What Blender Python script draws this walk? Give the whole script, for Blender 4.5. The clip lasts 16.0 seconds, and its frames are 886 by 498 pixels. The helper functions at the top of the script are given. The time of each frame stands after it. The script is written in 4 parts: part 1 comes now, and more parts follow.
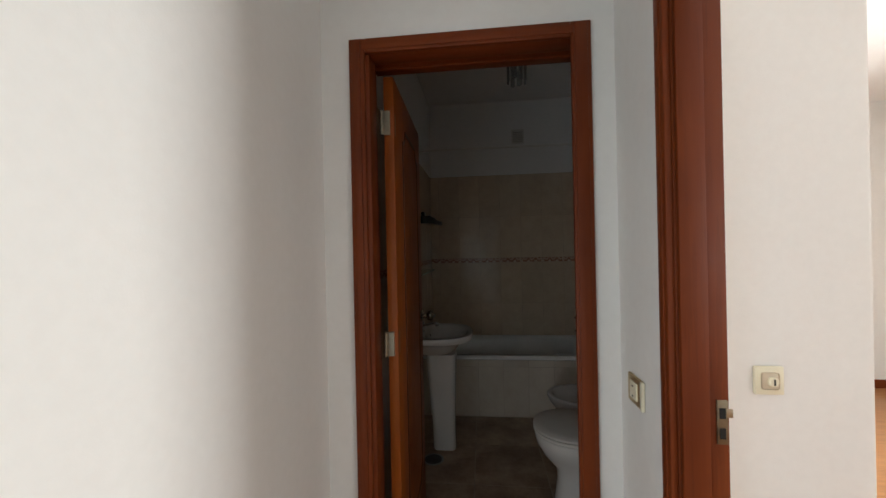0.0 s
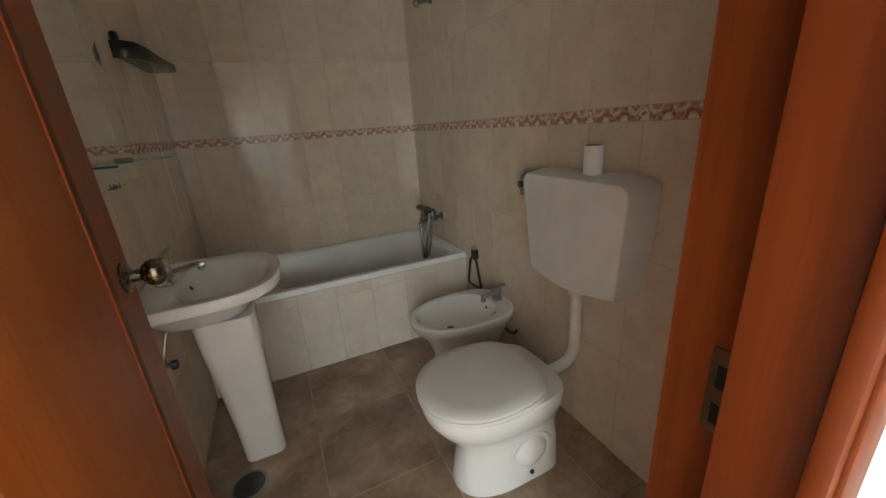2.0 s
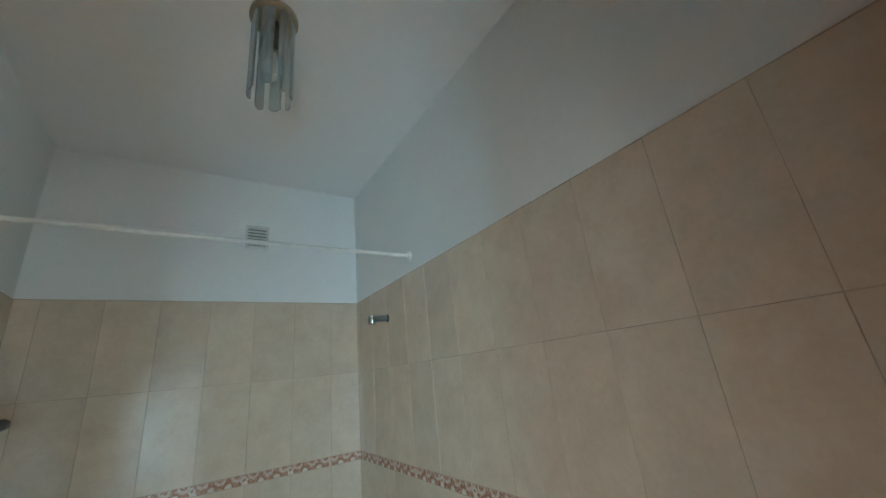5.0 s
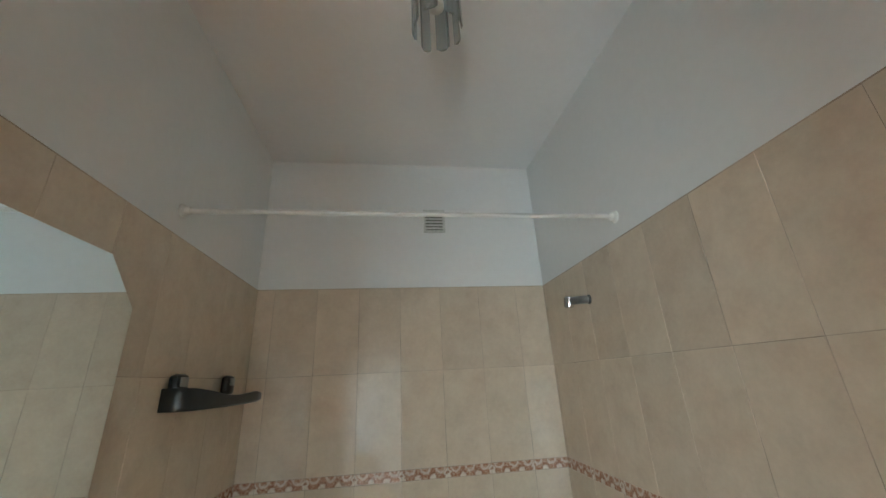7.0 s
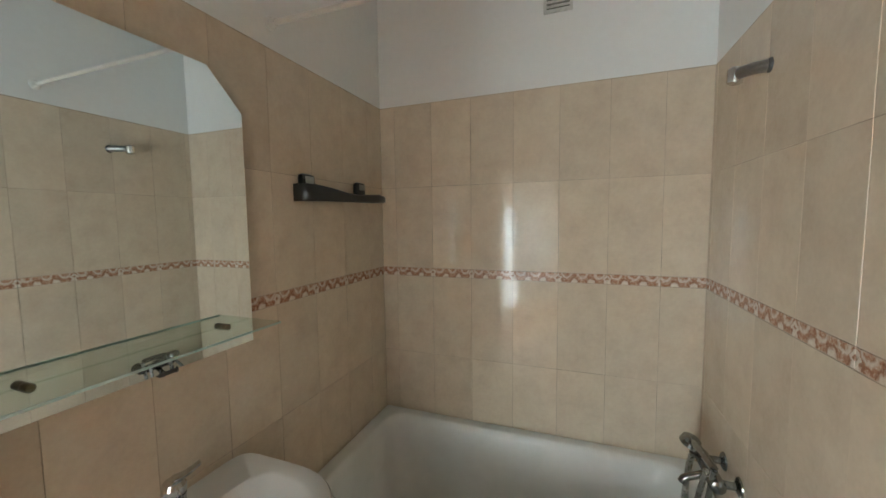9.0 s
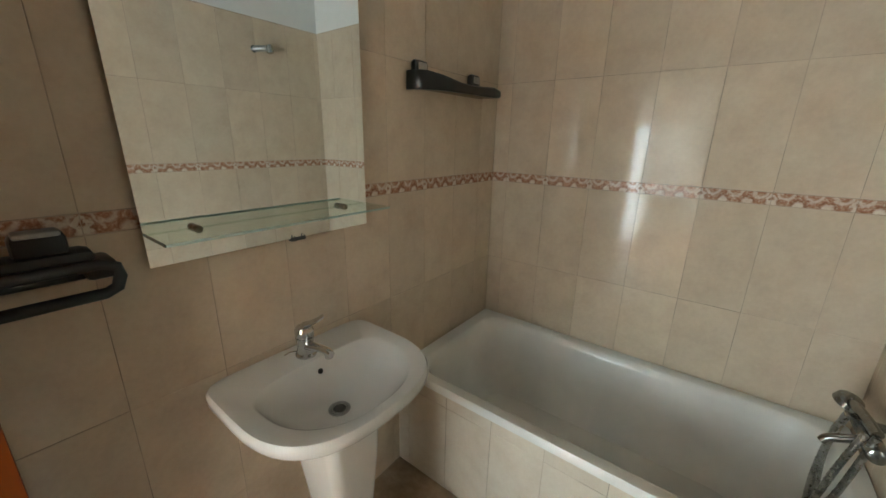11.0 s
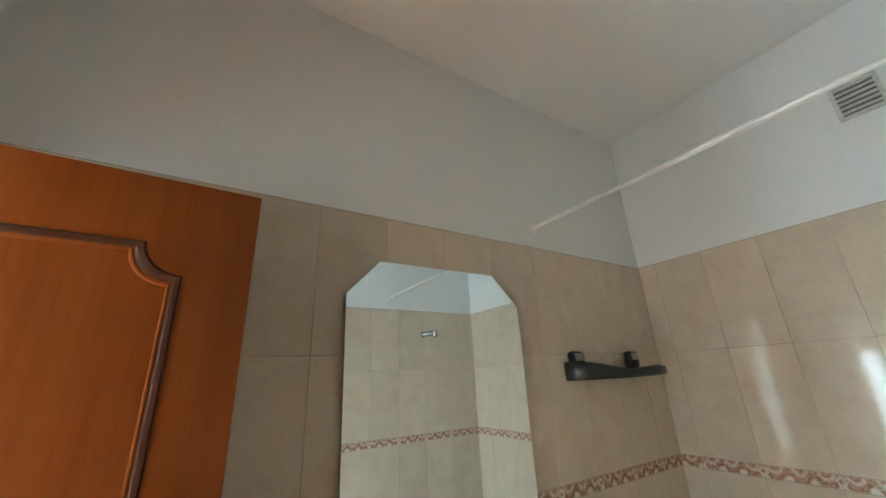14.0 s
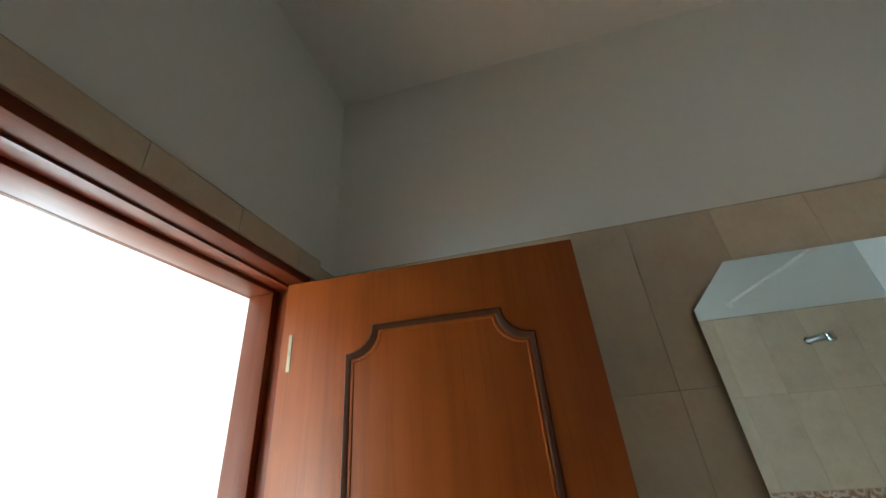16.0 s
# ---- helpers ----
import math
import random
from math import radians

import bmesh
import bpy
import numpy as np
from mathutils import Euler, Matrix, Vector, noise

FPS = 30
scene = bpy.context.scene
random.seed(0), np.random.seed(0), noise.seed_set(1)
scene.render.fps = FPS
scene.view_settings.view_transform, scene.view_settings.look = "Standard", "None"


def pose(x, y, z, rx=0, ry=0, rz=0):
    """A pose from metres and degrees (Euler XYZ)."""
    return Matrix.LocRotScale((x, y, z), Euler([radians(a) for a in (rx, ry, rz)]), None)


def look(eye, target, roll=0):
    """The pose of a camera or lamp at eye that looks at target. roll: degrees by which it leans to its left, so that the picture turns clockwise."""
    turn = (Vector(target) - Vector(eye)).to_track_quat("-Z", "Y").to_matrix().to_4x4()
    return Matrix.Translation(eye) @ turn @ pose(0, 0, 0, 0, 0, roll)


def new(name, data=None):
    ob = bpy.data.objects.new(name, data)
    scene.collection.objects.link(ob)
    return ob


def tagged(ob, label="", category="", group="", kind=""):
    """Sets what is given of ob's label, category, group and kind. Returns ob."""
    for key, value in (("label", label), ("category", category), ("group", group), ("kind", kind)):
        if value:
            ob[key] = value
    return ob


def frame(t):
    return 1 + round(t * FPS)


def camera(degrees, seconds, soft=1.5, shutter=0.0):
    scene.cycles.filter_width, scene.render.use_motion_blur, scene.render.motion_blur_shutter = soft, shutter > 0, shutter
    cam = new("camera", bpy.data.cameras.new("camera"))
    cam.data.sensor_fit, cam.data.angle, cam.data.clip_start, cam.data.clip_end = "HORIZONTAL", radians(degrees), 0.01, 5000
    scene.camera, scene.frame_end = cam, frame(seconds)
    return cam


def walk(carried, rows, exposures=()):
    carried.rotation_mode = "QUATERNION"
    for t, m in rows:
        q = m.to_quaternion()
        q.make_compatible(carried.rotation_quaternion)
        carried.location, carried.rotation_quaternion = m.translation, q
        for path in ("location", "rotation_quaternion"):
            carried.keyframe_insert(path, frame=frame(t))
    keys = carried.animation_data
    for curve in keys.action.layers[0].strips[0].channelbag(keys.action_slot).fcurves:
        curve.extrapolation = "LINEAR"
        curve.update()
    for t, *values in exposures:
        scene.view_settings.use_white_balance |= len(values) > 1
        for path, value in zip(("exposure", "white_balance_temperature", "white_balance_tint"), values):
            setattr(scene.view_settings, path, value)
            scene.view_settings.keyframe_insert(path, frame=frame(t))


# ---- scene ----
cam = camera(100.8, 16.0)
PATH = [
    (0, (0.501, -1.276, 1.343), (0.289, 0.712, 1.342), -1.2),
    (0.1, (0.494, -1.216, 1.338), (0.295, 0.774, 1.325), -2.2),
    (0.3, (0.488, -1.076, 1.338), (0.430, 0.921, 1.250), -0.9),
    (0.5, (0.483, -0.970, 1.326), (0.499, 1.022, 1.149), -0.5),
    (1, (0.460, -0.653, 1.268), (0.798, 1.271, 0.839), -1.2),
    (1.5, (0.426, -0.399, 1.249), (1.099, 1.399, 0.689), -0.3),
    (2, (0.470, -0.224, 1.228), (1.228, 1.512, 0.589), -4.1),
    (2.5, (0.490, -0.098, 1.186), (1.371, 1.463, 0.299), -3.8),
    (3, (0.492, -0.019, 1.188), (1.402, 1.494, 0.249), -5.3),
    (3.5, (0.558, 0.032, 1.289), (1.625, 1.627, 0.726), -4.9),
    (4, (0.610, 0.134, 1.416), (1.680, 1.819, 1.296), -4.8),
    (4.2, (0.615, 0.127, 1.471), (1.688, 1.821, 1.574), -5.3),
    (4.5, (0.638, 0.166, 1.507), (1.710, 1.794, 1.956), -7.0),
    (4.7, (0.638, 0.182, 1.573), (1.758, 1.727, 2.170), -6.3),
    (6.8, (0.629, 0.476, 1.629), (1.003, 2.292, 2.388), -3.0),
    (7, (0.640, 0.528, 1.606), (0.915, 2.393, 2.275), -2.9),
    (7.5, (0.731, 0.595, 1.578), (0.574, 2.521, 2.094), -2.1),
    (8, (0.855, 0.633, 1.560), (0.500, 2.578, 1.864), -2.6),
    (8.5, (0.898, 0.613, 1.546), (0.372, 2.521, 1.848), -3.1),
    (9, (0.963, 0.659, 1.480), (0.268, 2.535, 1.325), -0.7),
    (9.1, (0.976, 0.694, 1.469), (0.385, 2.577, 1.125), 0.8),
    (9.2, (0.978, 0.675, 1.464), (0.465, 2.547, 0.982), 0.4),
    (11.3, (0.935, 0.700, 1.384), (-0.350, 2.141, 0.862), 0.4),
    (11.5, (0.916, 0.689, 1.409), (-0.438, 2.101, 0.992), 0.3),
    (12, (0.915, 0.676, 1.468), (-0.512, 2.077, 1.354), -0.6),
    (12.5, (0.956, 0.653, 1.517), (-0.539, 1.943, 1.832), -3.4),
    (13, (0.962, 0.630, 1.547), (-0.613, 1.804, 1.920), -3.4),
    (13.5, (0.948, 0.612, 1.555), (-0.670, 1.684, 2.036), -3.6),
    (14, (0.954, 0.603, 1.583), (-0.631, 1.623, 2.247), -2.6),
    (14.5, (0.951, 0.579, 1.587), (-0.729, 1.364, 2.337), -2.4),
    (15, (0.937, 0.562, 1.591), (-0.813, 0.974, 2.467), -4.2),
    (15.5, (0.917, 0.539, 1.620), (-0.855, 0.545, 2.547), -4.5),
    (16, (0.918, 0.540, 1.608), (-0.830, 0.161, 2.502), -5.0),
]
EXPOSURES = [(0, -0.84, 6300, 6), (0.5, -0.22, 6650, 7), (1, 0.68, 6450, 6), (1.5, 1.02, 6450, 6), (2, 1.56, 6450, 3), (2.5, 1.96, 5750, -4), (3, 2.08, 5550, -8), (4, 2.1, 4950, -15), (4.7, 2.2, 4950, -15), (7, 2.3, 5750, -5), (9, 2.5, 6150, -1), (11.5, 2.5, 6250, -3), (12.5, 2.7, 5850, -3), (13.5, 2.8, 5700, -5), (15, 3.05, 5550, -9), (15.5, 3.08, 5550, -10), (16, 2.2, 5550, -11)]
walk(cam, [(t, look(eye, target, roll)) for t, eye, target, roll in PATH], EXPOSURES)

# ---- light ----
world = bpy.data.worlds.new("world")
scene.world = world
world.use_nodes = True
sky = world.node_tree.nodes.new("ShaderNodeTexSky")
sky.sky_type, sky.sun_disc, sky.sun_elevation, sky.sun_rotation = "NISHITA", False, radians(40), radians(120)
world.node_tree.links.new(sky.outputs[0], world.node_tree.nodes["Background"].inputs[0])
world.node_tree.nodes["Background"].inputs[1].default_value = 0.1


def area_lamp(name, eye, target, width, height, watts, colour):
    data = bpy.data.lights.new(name, "AREA")
    data.shape, data.size, data.size_y, data.energy, data.color = "RECTANGLE", width, height, watts, colour
    ob = new(name, data)
    ob.matrix_world = look(eye, target)
    return ob


area_lamp("east_window_light", (4.28, 0.15, 1.5), (1.0, -0.75, 1.2), 0.9, 1.4, 200, (1.0, 0.985, 0.965))
area_lamp("south_window_light", (3.6, -2.97, 1.5), (1.2, -0.4, 1.1), 0.9, 1.4, 30, (0.97, 0.98, 1.0))
area_lamp("hall_doorway_light", (-0.05, -1.82, 0.86), (1.0, -1.82, 0.86), 0.82, 1.6, 26, (0.86, 0.94, 1.0))
# weak fill added at the hall's unseen far end; no known source there
area_lamp("hall_end_light", (0.25, -2.95, 1.10), (0.25, 0.0, 1.1), 0.36, 1.1, 1.4, (0.86, 0.94, 1.0))

# ---- sizes ----
W, L = 1.438, 2.354            # bathroom, inside
ZT, ZC = 2.05, 2.772           # top of the tiles, ceiling
ZB0, ZB1 = 1.200, 1.243        # tile border
HY = -0.145                    # hall side of the door wall
HX, HE = 0.902, 1.003          # the hall's east wall, hall side and room side
JL, JR = 0.138, 0.840          # door rebate, bathroom side

# ---- materials ----


class Mat:
    """A small node builder round one material."""

    def __init__(self, name, rough=0.5, metal=0.0, **inputs):
        self.m = bpy.data.materials.new(name)
        self.m.use_nodes = True
        self.nt = self.m.node_tree
        self.bsdf = self.nt.nodes["Principled BSDF"]
        self.put("Roughness", rough)
        self.put("Metallic", metal)
        for key, value in inputs.items():
            self.put(key.replace("_", " "), value)

    def put(self, key, value):
        self.join(value, self.bsdf.inputs[key])

    def join(self, value, socket):
        if isinstance(value, bpy.types.NodeSocket):
            self.nt.links.new(value, socket)
        elif value is not None:
            socket.default_value = (*value, 1) if isinstance(value, tuple) and len(value) == 3 and socket.type == "RGBA" else value

    def node(self, kind, out=0, inputs=None, **props):
        n = self.nt.nodes.new("ShaderNode" + kind)
        for key, value in props.items():
            if key == "operation":
                n.operation = value
            elif key == "data_type":
                n.data_type = value
            elif key == "blend_type":
                n.blend_type = value
            elif key == "wave_type":
                n.wave_type = value
            elif key == "bands_direction":
                n.bands_direction = value
        for key, value in (inputs or {}).items():
            self.join(value, n.inputs[key])
        return n.outputs[out]

    def math(self, op, a, b=None, c=None):
        return self.node("Math", inputs={0: a, 1: b, 2: c}, operation=op)

    def world(self, scale=(1, 1, 1)):
        return self.node("Mapping", inputs={0: self.node("NewGeometry"), 3: scale})

    def local(self, scale=(1, 1, 1)):
        return self.node("Mapping", inputs={0: self.node("TexCoord", 3), 3: scale})

    def noise(self, at, scale, detail=3.0, rough=0.55):
        return self.node("TexNoise", inputs={"Vector": at, "Scale": scale, "Detail": detail, "Roughness": rough})

    def ramp(self, fac, *stops):
        n = self.nt.nodes.new("ShaderNodeValToRGB")
        self.join(fac, n.inputs[0])
        while len(n.color_ramp.elements) < len(stops):
            n.color_ramp.elements.new(0.5)
        for e, (p, c) in zip(n.color_ramp.elements, stops):
            e.position, e.color = p, (*c, 1)
        return n.outputs[0]

    def mix(self, fac, a, b, kind="MIX"):
        n = self.nt.nodes.new("ShaderNodeMix")
        n.data_type, n.blend_type = "RGBA", kind
        self.join(fac, n.inputs[0])
        self.join(a, n.inputs[6])
        self.join(b, n.inputs[7])
        return n.outputs[2]

    def bump(self, height, strength=0.2, depth=0.002):
        self.put("Normal", self.node("Bump", inputs={"Strength": strength, "Distance": depth, "Height": height}))

    def random(self):
        return self.node("ObjectInfo", 5)


def plain(name, colour, rough, metal=0.0, vary=0.06, scale=30.0, bump=0.0, **inputs):
    m = Mat(name, rough, metal, **inputs)
    n = m.noise(m.world(), scale)
    dark = tuple(c * (1 - vary) for c in colour)
    lite = tuple(min(1.0, c * (1 + vary)) for c in colour)
    m.put("Base Color", m.ramp(n, (0.3, dark), (0.7, lite)))
    m.put("Roughness", m.math("MULTIPLY_ADD", m.noise(m.world(), scale * 0.3), 0.16, max(0.02, rough - 0.08)))
    if bump:
        m.bump(m.noise(m.world(), scale * 6, 4), bump, 0.002)
    return m.m


def wall_paint(name, colour):
    m = Mat(name, 0.72)
    big, small = m.noise(m.world(), 1.7, 3), m.noise(m.world(), 38, 4)
    c = m.ramp(big, (0.3, tuple(v * 0.97 for v in colour)), (0.7, colour))
    m.put("Base Color", m.mix(0.04, c, m.ramp(small, (0.35, (0.55, 0.52, 0.48)), (0.65, (0.95, 0.94, 0.92)))))
    m.bump(m.math("ADD", m.noise(m.world(), 210, 3), m.math("MULTIPLY", m.noise(m.world(), 9, 2), 2.5)), 0.10, 0.0018)
    return m.m


def tile_glaze(name, dark, mid, lite):
    m = Mat(name, 0.1, Specular_IOR_Level=0.25)
    shift = m.node("VectorMath", inputs={0: m.world(), 1: m.node("CombineXYZ", inputs={0: m.math("MULTIPLY", m.random(), 7.0), 2: m.math("MULTIPLY", m.random(), 3.0)})}, operation="ADD")
    cloud = m.noise(shift, 9, 5, 0.62)
    c = m.ramp(cloud, (0.28, dark), (0.5, mid), (0.72, lite))
    fine = m.noise(shift, 75, 4, 0.6)
    c = m.mix(0.22, c, m.ramp(fine, (0.35, dark), (0.65, lite)))
    tone = m.math("MULTIPLY_ADD", m.random(), 0.10, 0.95)
    c = m.mix(1.0, c, m.node("CombineColor", inputs={0: tone, 1: tone, 2: tone}), "MULTIPLY")
    m.put("Base Color", c)
    m.put("Roughness", m.math("MULTIPLY_ADD", m.noise(m.world(), 14, 3), 0.10, 0.025))
    m.bump(m.math("ADD", m.noise(shift, 16, 2), m.math("MULTIPLY", fine, 0.10)), 0.16, 0.0018)
    return m.m


def border_glaze():
    """Rust-red scrolls between pale half-rounds, a pale diamond at each joint; local x runs along the wall, local z up."""
    m = Mat("border_glaze", 0.2, Specular_IOR_Level=0.4)
    sep = m.nt.nodes.new("ShaderNodeSeparateXYZ")
    m.join(m.local(), sep.inputs[0])
    wob = m.math("MULTIPLY_ADD", m.noise(m.world(), 75, 4, 0.65), 0.026, -0.013)
    u = m.math("ADD", m.math("ADD", sep.outputs[0], wob), 5.0)
    v = m.math("DIVIDE", m.math("ADD", sep.outputs[2], m.math("MULTIPLY", wob, 0.7)), 0.0215)

    def soft(distance, limit, width):
        n = m.nt.nodes.new("ShaderNodeMapRange")
        n.interpolation_type = "SMOOTHSTEP"
        m.join(distance, n.inputs[0])
        for k, value in ((1, limit - width), (2, limit + width), (3, 1.0), (4, 0.0)):
            n.inputs[k].default_value = value
        return n.outputs[0]

    def along(period, shift):
        """Distance along the band from the nearest of evenly spaced centres."""
        turn = m.math("FRACT", m.math("DIVIDE", m.math("ADD", u, shift + period / 2), period))
        return m.math("ABSOLUTE", m.math("MULTIPLY", m.math("SUBTRACT", turn, 0.5), period))

    def round_at(du, centre, wide, high):
        a, b = m.math("DIVIDE", du, wide), m.math("DIVIDE", m.math("SUBTRACT", v, centre), high)
        return m.math("SQRT", m.math("ADD", m.math("MULTIPLY", a, a), m.math("MULTIPLY", b, b)))

    low = round_at(along(0.0667, 0.0333), -1.0, 0.0165, 1.0)
    high = round_at(along(0.0667, 0.0), 1.10, 0.023, 1.25)
    arc = m.math("SUBTRACT", soft(high, 1.0, 0.16), soft(high, 0.64, 0.16))
    pale = m.math("MAXIMUM", soft(low, 0.82, 0.24), m.math("MULTIPLY", arc, 0.8))
    line = m.math("SUBTRACT", soft(low, 1.25, 0.12), soft(low, 0.98, 0.10))
    cut = m.math("ADD", m.math("DIVIDE", along(0.2, 0.1), 0.018), m.math("ABSOLUTE", m.math("DIVIDE", v, 0.95)))
    diamond = m.math("SUBTRACT", soft(cut, 0.95, 0.10), soft(cut, 0.42, 0.12))
    edge = soft(m.math("SUBTRACT", 1.0, m.math("ABSOLUTE", v)), 0.10, 0.06)
    ground = m.ramp(m.noise(m.world(), 80, 4), (0.3, (0.70, 0.59, 0.48)), (0.7, (0.82, 0.74, 0.64)))
    rust = m.ramp(m.noise(m.world(), 110, 5, 0.7), (0.30, (0.25, 0.10, 0.055)), (0.50, (0.45, 0.24, 0.15)), (0.66, (0.68, 0.55, 0.43)))
    c = m.mix(m.math("MULTIPLY", line, 0.45), rust, (0.20, 0.085, 0.05))
    c = m.mix(m.math("MULTIPLY", pale, m.math("MULTIPLY_ADD", m.noise(m.world(), 55, 4), 0.7, 0.58)), c, ground)
    c = m.mix(m.math("MULTIPLY", diamond, 0.85), c, ground)
    c = m.mix(m.math("MULTIPLY", edge, 0.7), c, (0.58, 0.44, 0.34))
    m.put("Base Color", c)
    m.bump(m.math("ADD", pale, diamond), 0.35, 0.0012)
    return m.m


def floor_glaze():
    m = Mat("floor_glaze", 0.34)
    shift = m.node("VectorMath", inputs={0: m.world(), 1: m.node("CombineXYZ", inputs={0: m.math("MULTIPLY", m.random(), 9.0), 1: m.math("MULTIPLY", m.random(), 5.0)})}, operation="ADD")
    c = m.ramp(m.noise(shift, 5.0, 5, 0.58), (0.30, (0.19, 0.120, 0.074)), (0.45, (0.31, 0.210, 0.135)), (0.58, (0.43, 0.31, 0.21)), (0.70, (0.58, 0.45, 0.32)))
    c = m.mix(0.3, c, m.ramp(m.noise(shift, 34, 5, 0.7), (0.36, (0.20, 0.135, 0.09)), (0.64, (0.44, 0.34, 0.25))))
    m.put("Base Color", c)
    m.put("Roughness", m.math("MULTIPLY_ADD", m.noise(m.world(), 11, 4), 0.3, 0.22))
    m.bump(m.noise(shift, 40, 4), 0.12, 0.0015)
    return m.m


def wood(name, dark, mid, lite, rough=0.46, along=2, coat=0.22):
    m = Mat(name, rough, Specular_IOR_Level=0.22, Coat_Weight=coat, Coat_Roughness=0.28)
    stretch = [14.0, 14.0, 14.0]
    stretch[along] = 0.8
    fine = [95.0, 95.0, 95.0]
    fine[along] = 3.5
    grain = m.noise(m.world(tuple(stretch)), 1.0, 5, 0.6)
    pores = m.noise(m.world(tuple(fine)), 1.0, 3, 0.6)
    c = m.ramp(grain, (0.26, dark), (0.5, mid), (0.75, lite))
    c = m.mix(m.math("MULTIPLY", m.math("GREATER_THAN", pores, 0.56), 0.18), c, tuple(v * 0.45 for v in dark))
    c = m.mix(0.35, c, m.ramp(m.noise(m.world(), 2.6, 3), (0.3, dark), (0.7, lite)))
    m.put("Base Color", c)
    m.put("Roughness", m.math("MULTIPLY_ADD", m.noise(m.world(), 7, 3), 0.22, rough - 0.1))
    m.bump(m.math("ADD", pores, m.noise(m.world(), 25, 2)), 0.1, 0.001)
    return m.m


def parquet():
    m = Mat("parquet", 0.35)
    tone = m.random()
    c = m.ramp(m.noise(m.world((4, 60, 60)), 1.0, 4), (0.3, (0.30, 0.13, 0.045)), (0.7, (0.46, 0.22, 0.08)))
    m.put("Base Color", m.mix(m.math("MULTIPLY", tone, 0.3), c, (0.26, 0.11, 0.04)))
    return m.m


def metal(name, colour, rough):
    m = Mat(name, rough, 1.0)
    m.put("Base Color", m.ramp(m.noise(m.world(), 60, 4), (0.3, tuple(v * 0.78 for v in colour)), (0.7, colour)))
    m.put("Roughness", m.math("MULTIPLY_ADD", m.noise(m.world(), 130, 3), 0.2, max(0.03, rough - 0.06)))
    return m.m


def grout(name, colour):
    m = Mat(name, 0.85)
    m.put("Base Color", m.ramp(m.noise(m.world(), 7, 5), (0.36, tuple(v * 0.55 for v in colour)), (0.56, colour)))
    m.bump(m.noise(m.world(), 400, 2), 0.3, 0.001)
    return m.m


TILE = tile_glaze("wall_tile_glaze", (0.60, 0.483, 0.365), (0.675, 0.562, 0.432), (0.735, 0.625, 0.49))
# the wall tile again, lightened to paint in the low light from the doorway
LIT_APRON_TILE = tile_glaze("lit_apron_tile_glaze", (0.68, 0.59, 0.48), (0.75, 0.67, 0.565), (0.80, 0.73, 0.62))
BORDER = border_glaze()
FLOOR_TILE = floor_glaze()
GROUT = grout("wall_grout", (0.55, 0.44, 0.34))
FLOOR_GROUT = grout("floor_grout", (0.50, 0.42, 0.33))
PAINT = wall_paint("white_wall_paint", (0.84, 0.835, 0.82))
HALL_PAINT = wall_paint("hall_wall_paint", (0.80, 0.785, 0.755))
CEILING = wall_paint("white_ceiling_paint", (0.88, 0.875, 0.87))
LEAF = wood("varnished_door_wood", (0.185, 0.037, 0.004), (0.28, 0.065, 0.006), (0.35, 0.098, 0.012), coat=0.13)
FRAME = wood("varnished_frame_wood", (0.088, 0.015, 0.0030), (0.148, 0.028, 0.005), (0.21, 0.046, 0.008), coat=0.05)
FRAME_X = wood("varnished_lintel_wood", (0.088, 0.015, 0.0030), (0.148, 0.028, 0.005), (0.21, 0.046, 0.008), along=0, coat=0.05)
FRAME_Y = wood("varnished_rail_wood", (0.088, 0.015, 0.0030), (0.148, 0.028, 0.005), (0.21, 0.046, 0.008), along=1, coat=0.05)
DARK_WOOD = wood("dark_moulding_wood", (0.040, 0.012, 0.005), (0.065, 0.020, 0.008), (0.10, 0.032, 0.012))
PARQUET = parquet()
CERAMIC = plain("white_sanitary_ceramic", (0.80, 0.79, 0.765), 0.12, vary=0.025, scale=5, Specular_IOR_Level=0.55, Coat_Weight=0.3)
ENAMEL = plain("white_bath_enamel", (0.86, 0.855, 0.83), 0.2, vary=0.05, scale=6)
PLASTIC = plain("off_white_plastic", (0.72, 0.70, 0.655), 0.36, vary=0.04, scale=9, bump=0.03)
SEAT_PLASTIC = plain("white_seat_plastic", (0.70, 0.685, 0.65), 0.3, vary=0.04, scale=7)
PVC = plain("white_pipe_plastic", (0.72, 0.70, 0.66), 0.35, vary=0.05, scale=20)
CHROME = metal("chrome", (0.72, 0.73, 0.74), 0.12)
DULL_CHROME = metal("dull_chrome", (0.42, 0.42, 0.41), 0.3)
BRASS = metal("aged_brass", (0.40, 0.35, 0.26), 0.34)
OLD_BRASS = metal("tarnished_brass", (0.24, 0.20, 0.14), 0.38)
BLACK = plain("black_plastic", (0.018, 0.02, 0.02), 0.3, vary=0.2)
BLACK_GLASS = plain("black_glass", (0.010, 0.016, 0.015), 0.08, vary=0.1)
DARK = plain("dark_hole", (0.012, 0.011, 0.010), 0.8, vary=0.2)
RUBBER = plain("grey_valve_metal", (0.10, 0.10, 0.10), 0.4, 0.5, vary=0.2)
PAPER = plain("white_tissue_paper", (0.80, 0.79, 0.77), 0.9, vary=0.04, scale=120, bump=0.2)
CARD = plain("brown_cardboard", (0.30, 0.21, 0.13), 0.9, vary=0.1)
CREAM = plain("cream_switch_plastic", (0.74, 0.69, 0.52), 0.35, vary=0.03)
GOLD = metal("gold_switch_frame", (0.62, 0.49, 0.27), 0.4)
VENT_BACK = plain("dusty_vent_back", (0.20, 0.20, 0.175), 0.9, vary=0.25, scale=60)
GREY_VENT = plain("grey_vent_metal", (0.66, 0.65, 0.61), 0.5, 0.0, vary=0.12, scale=80)
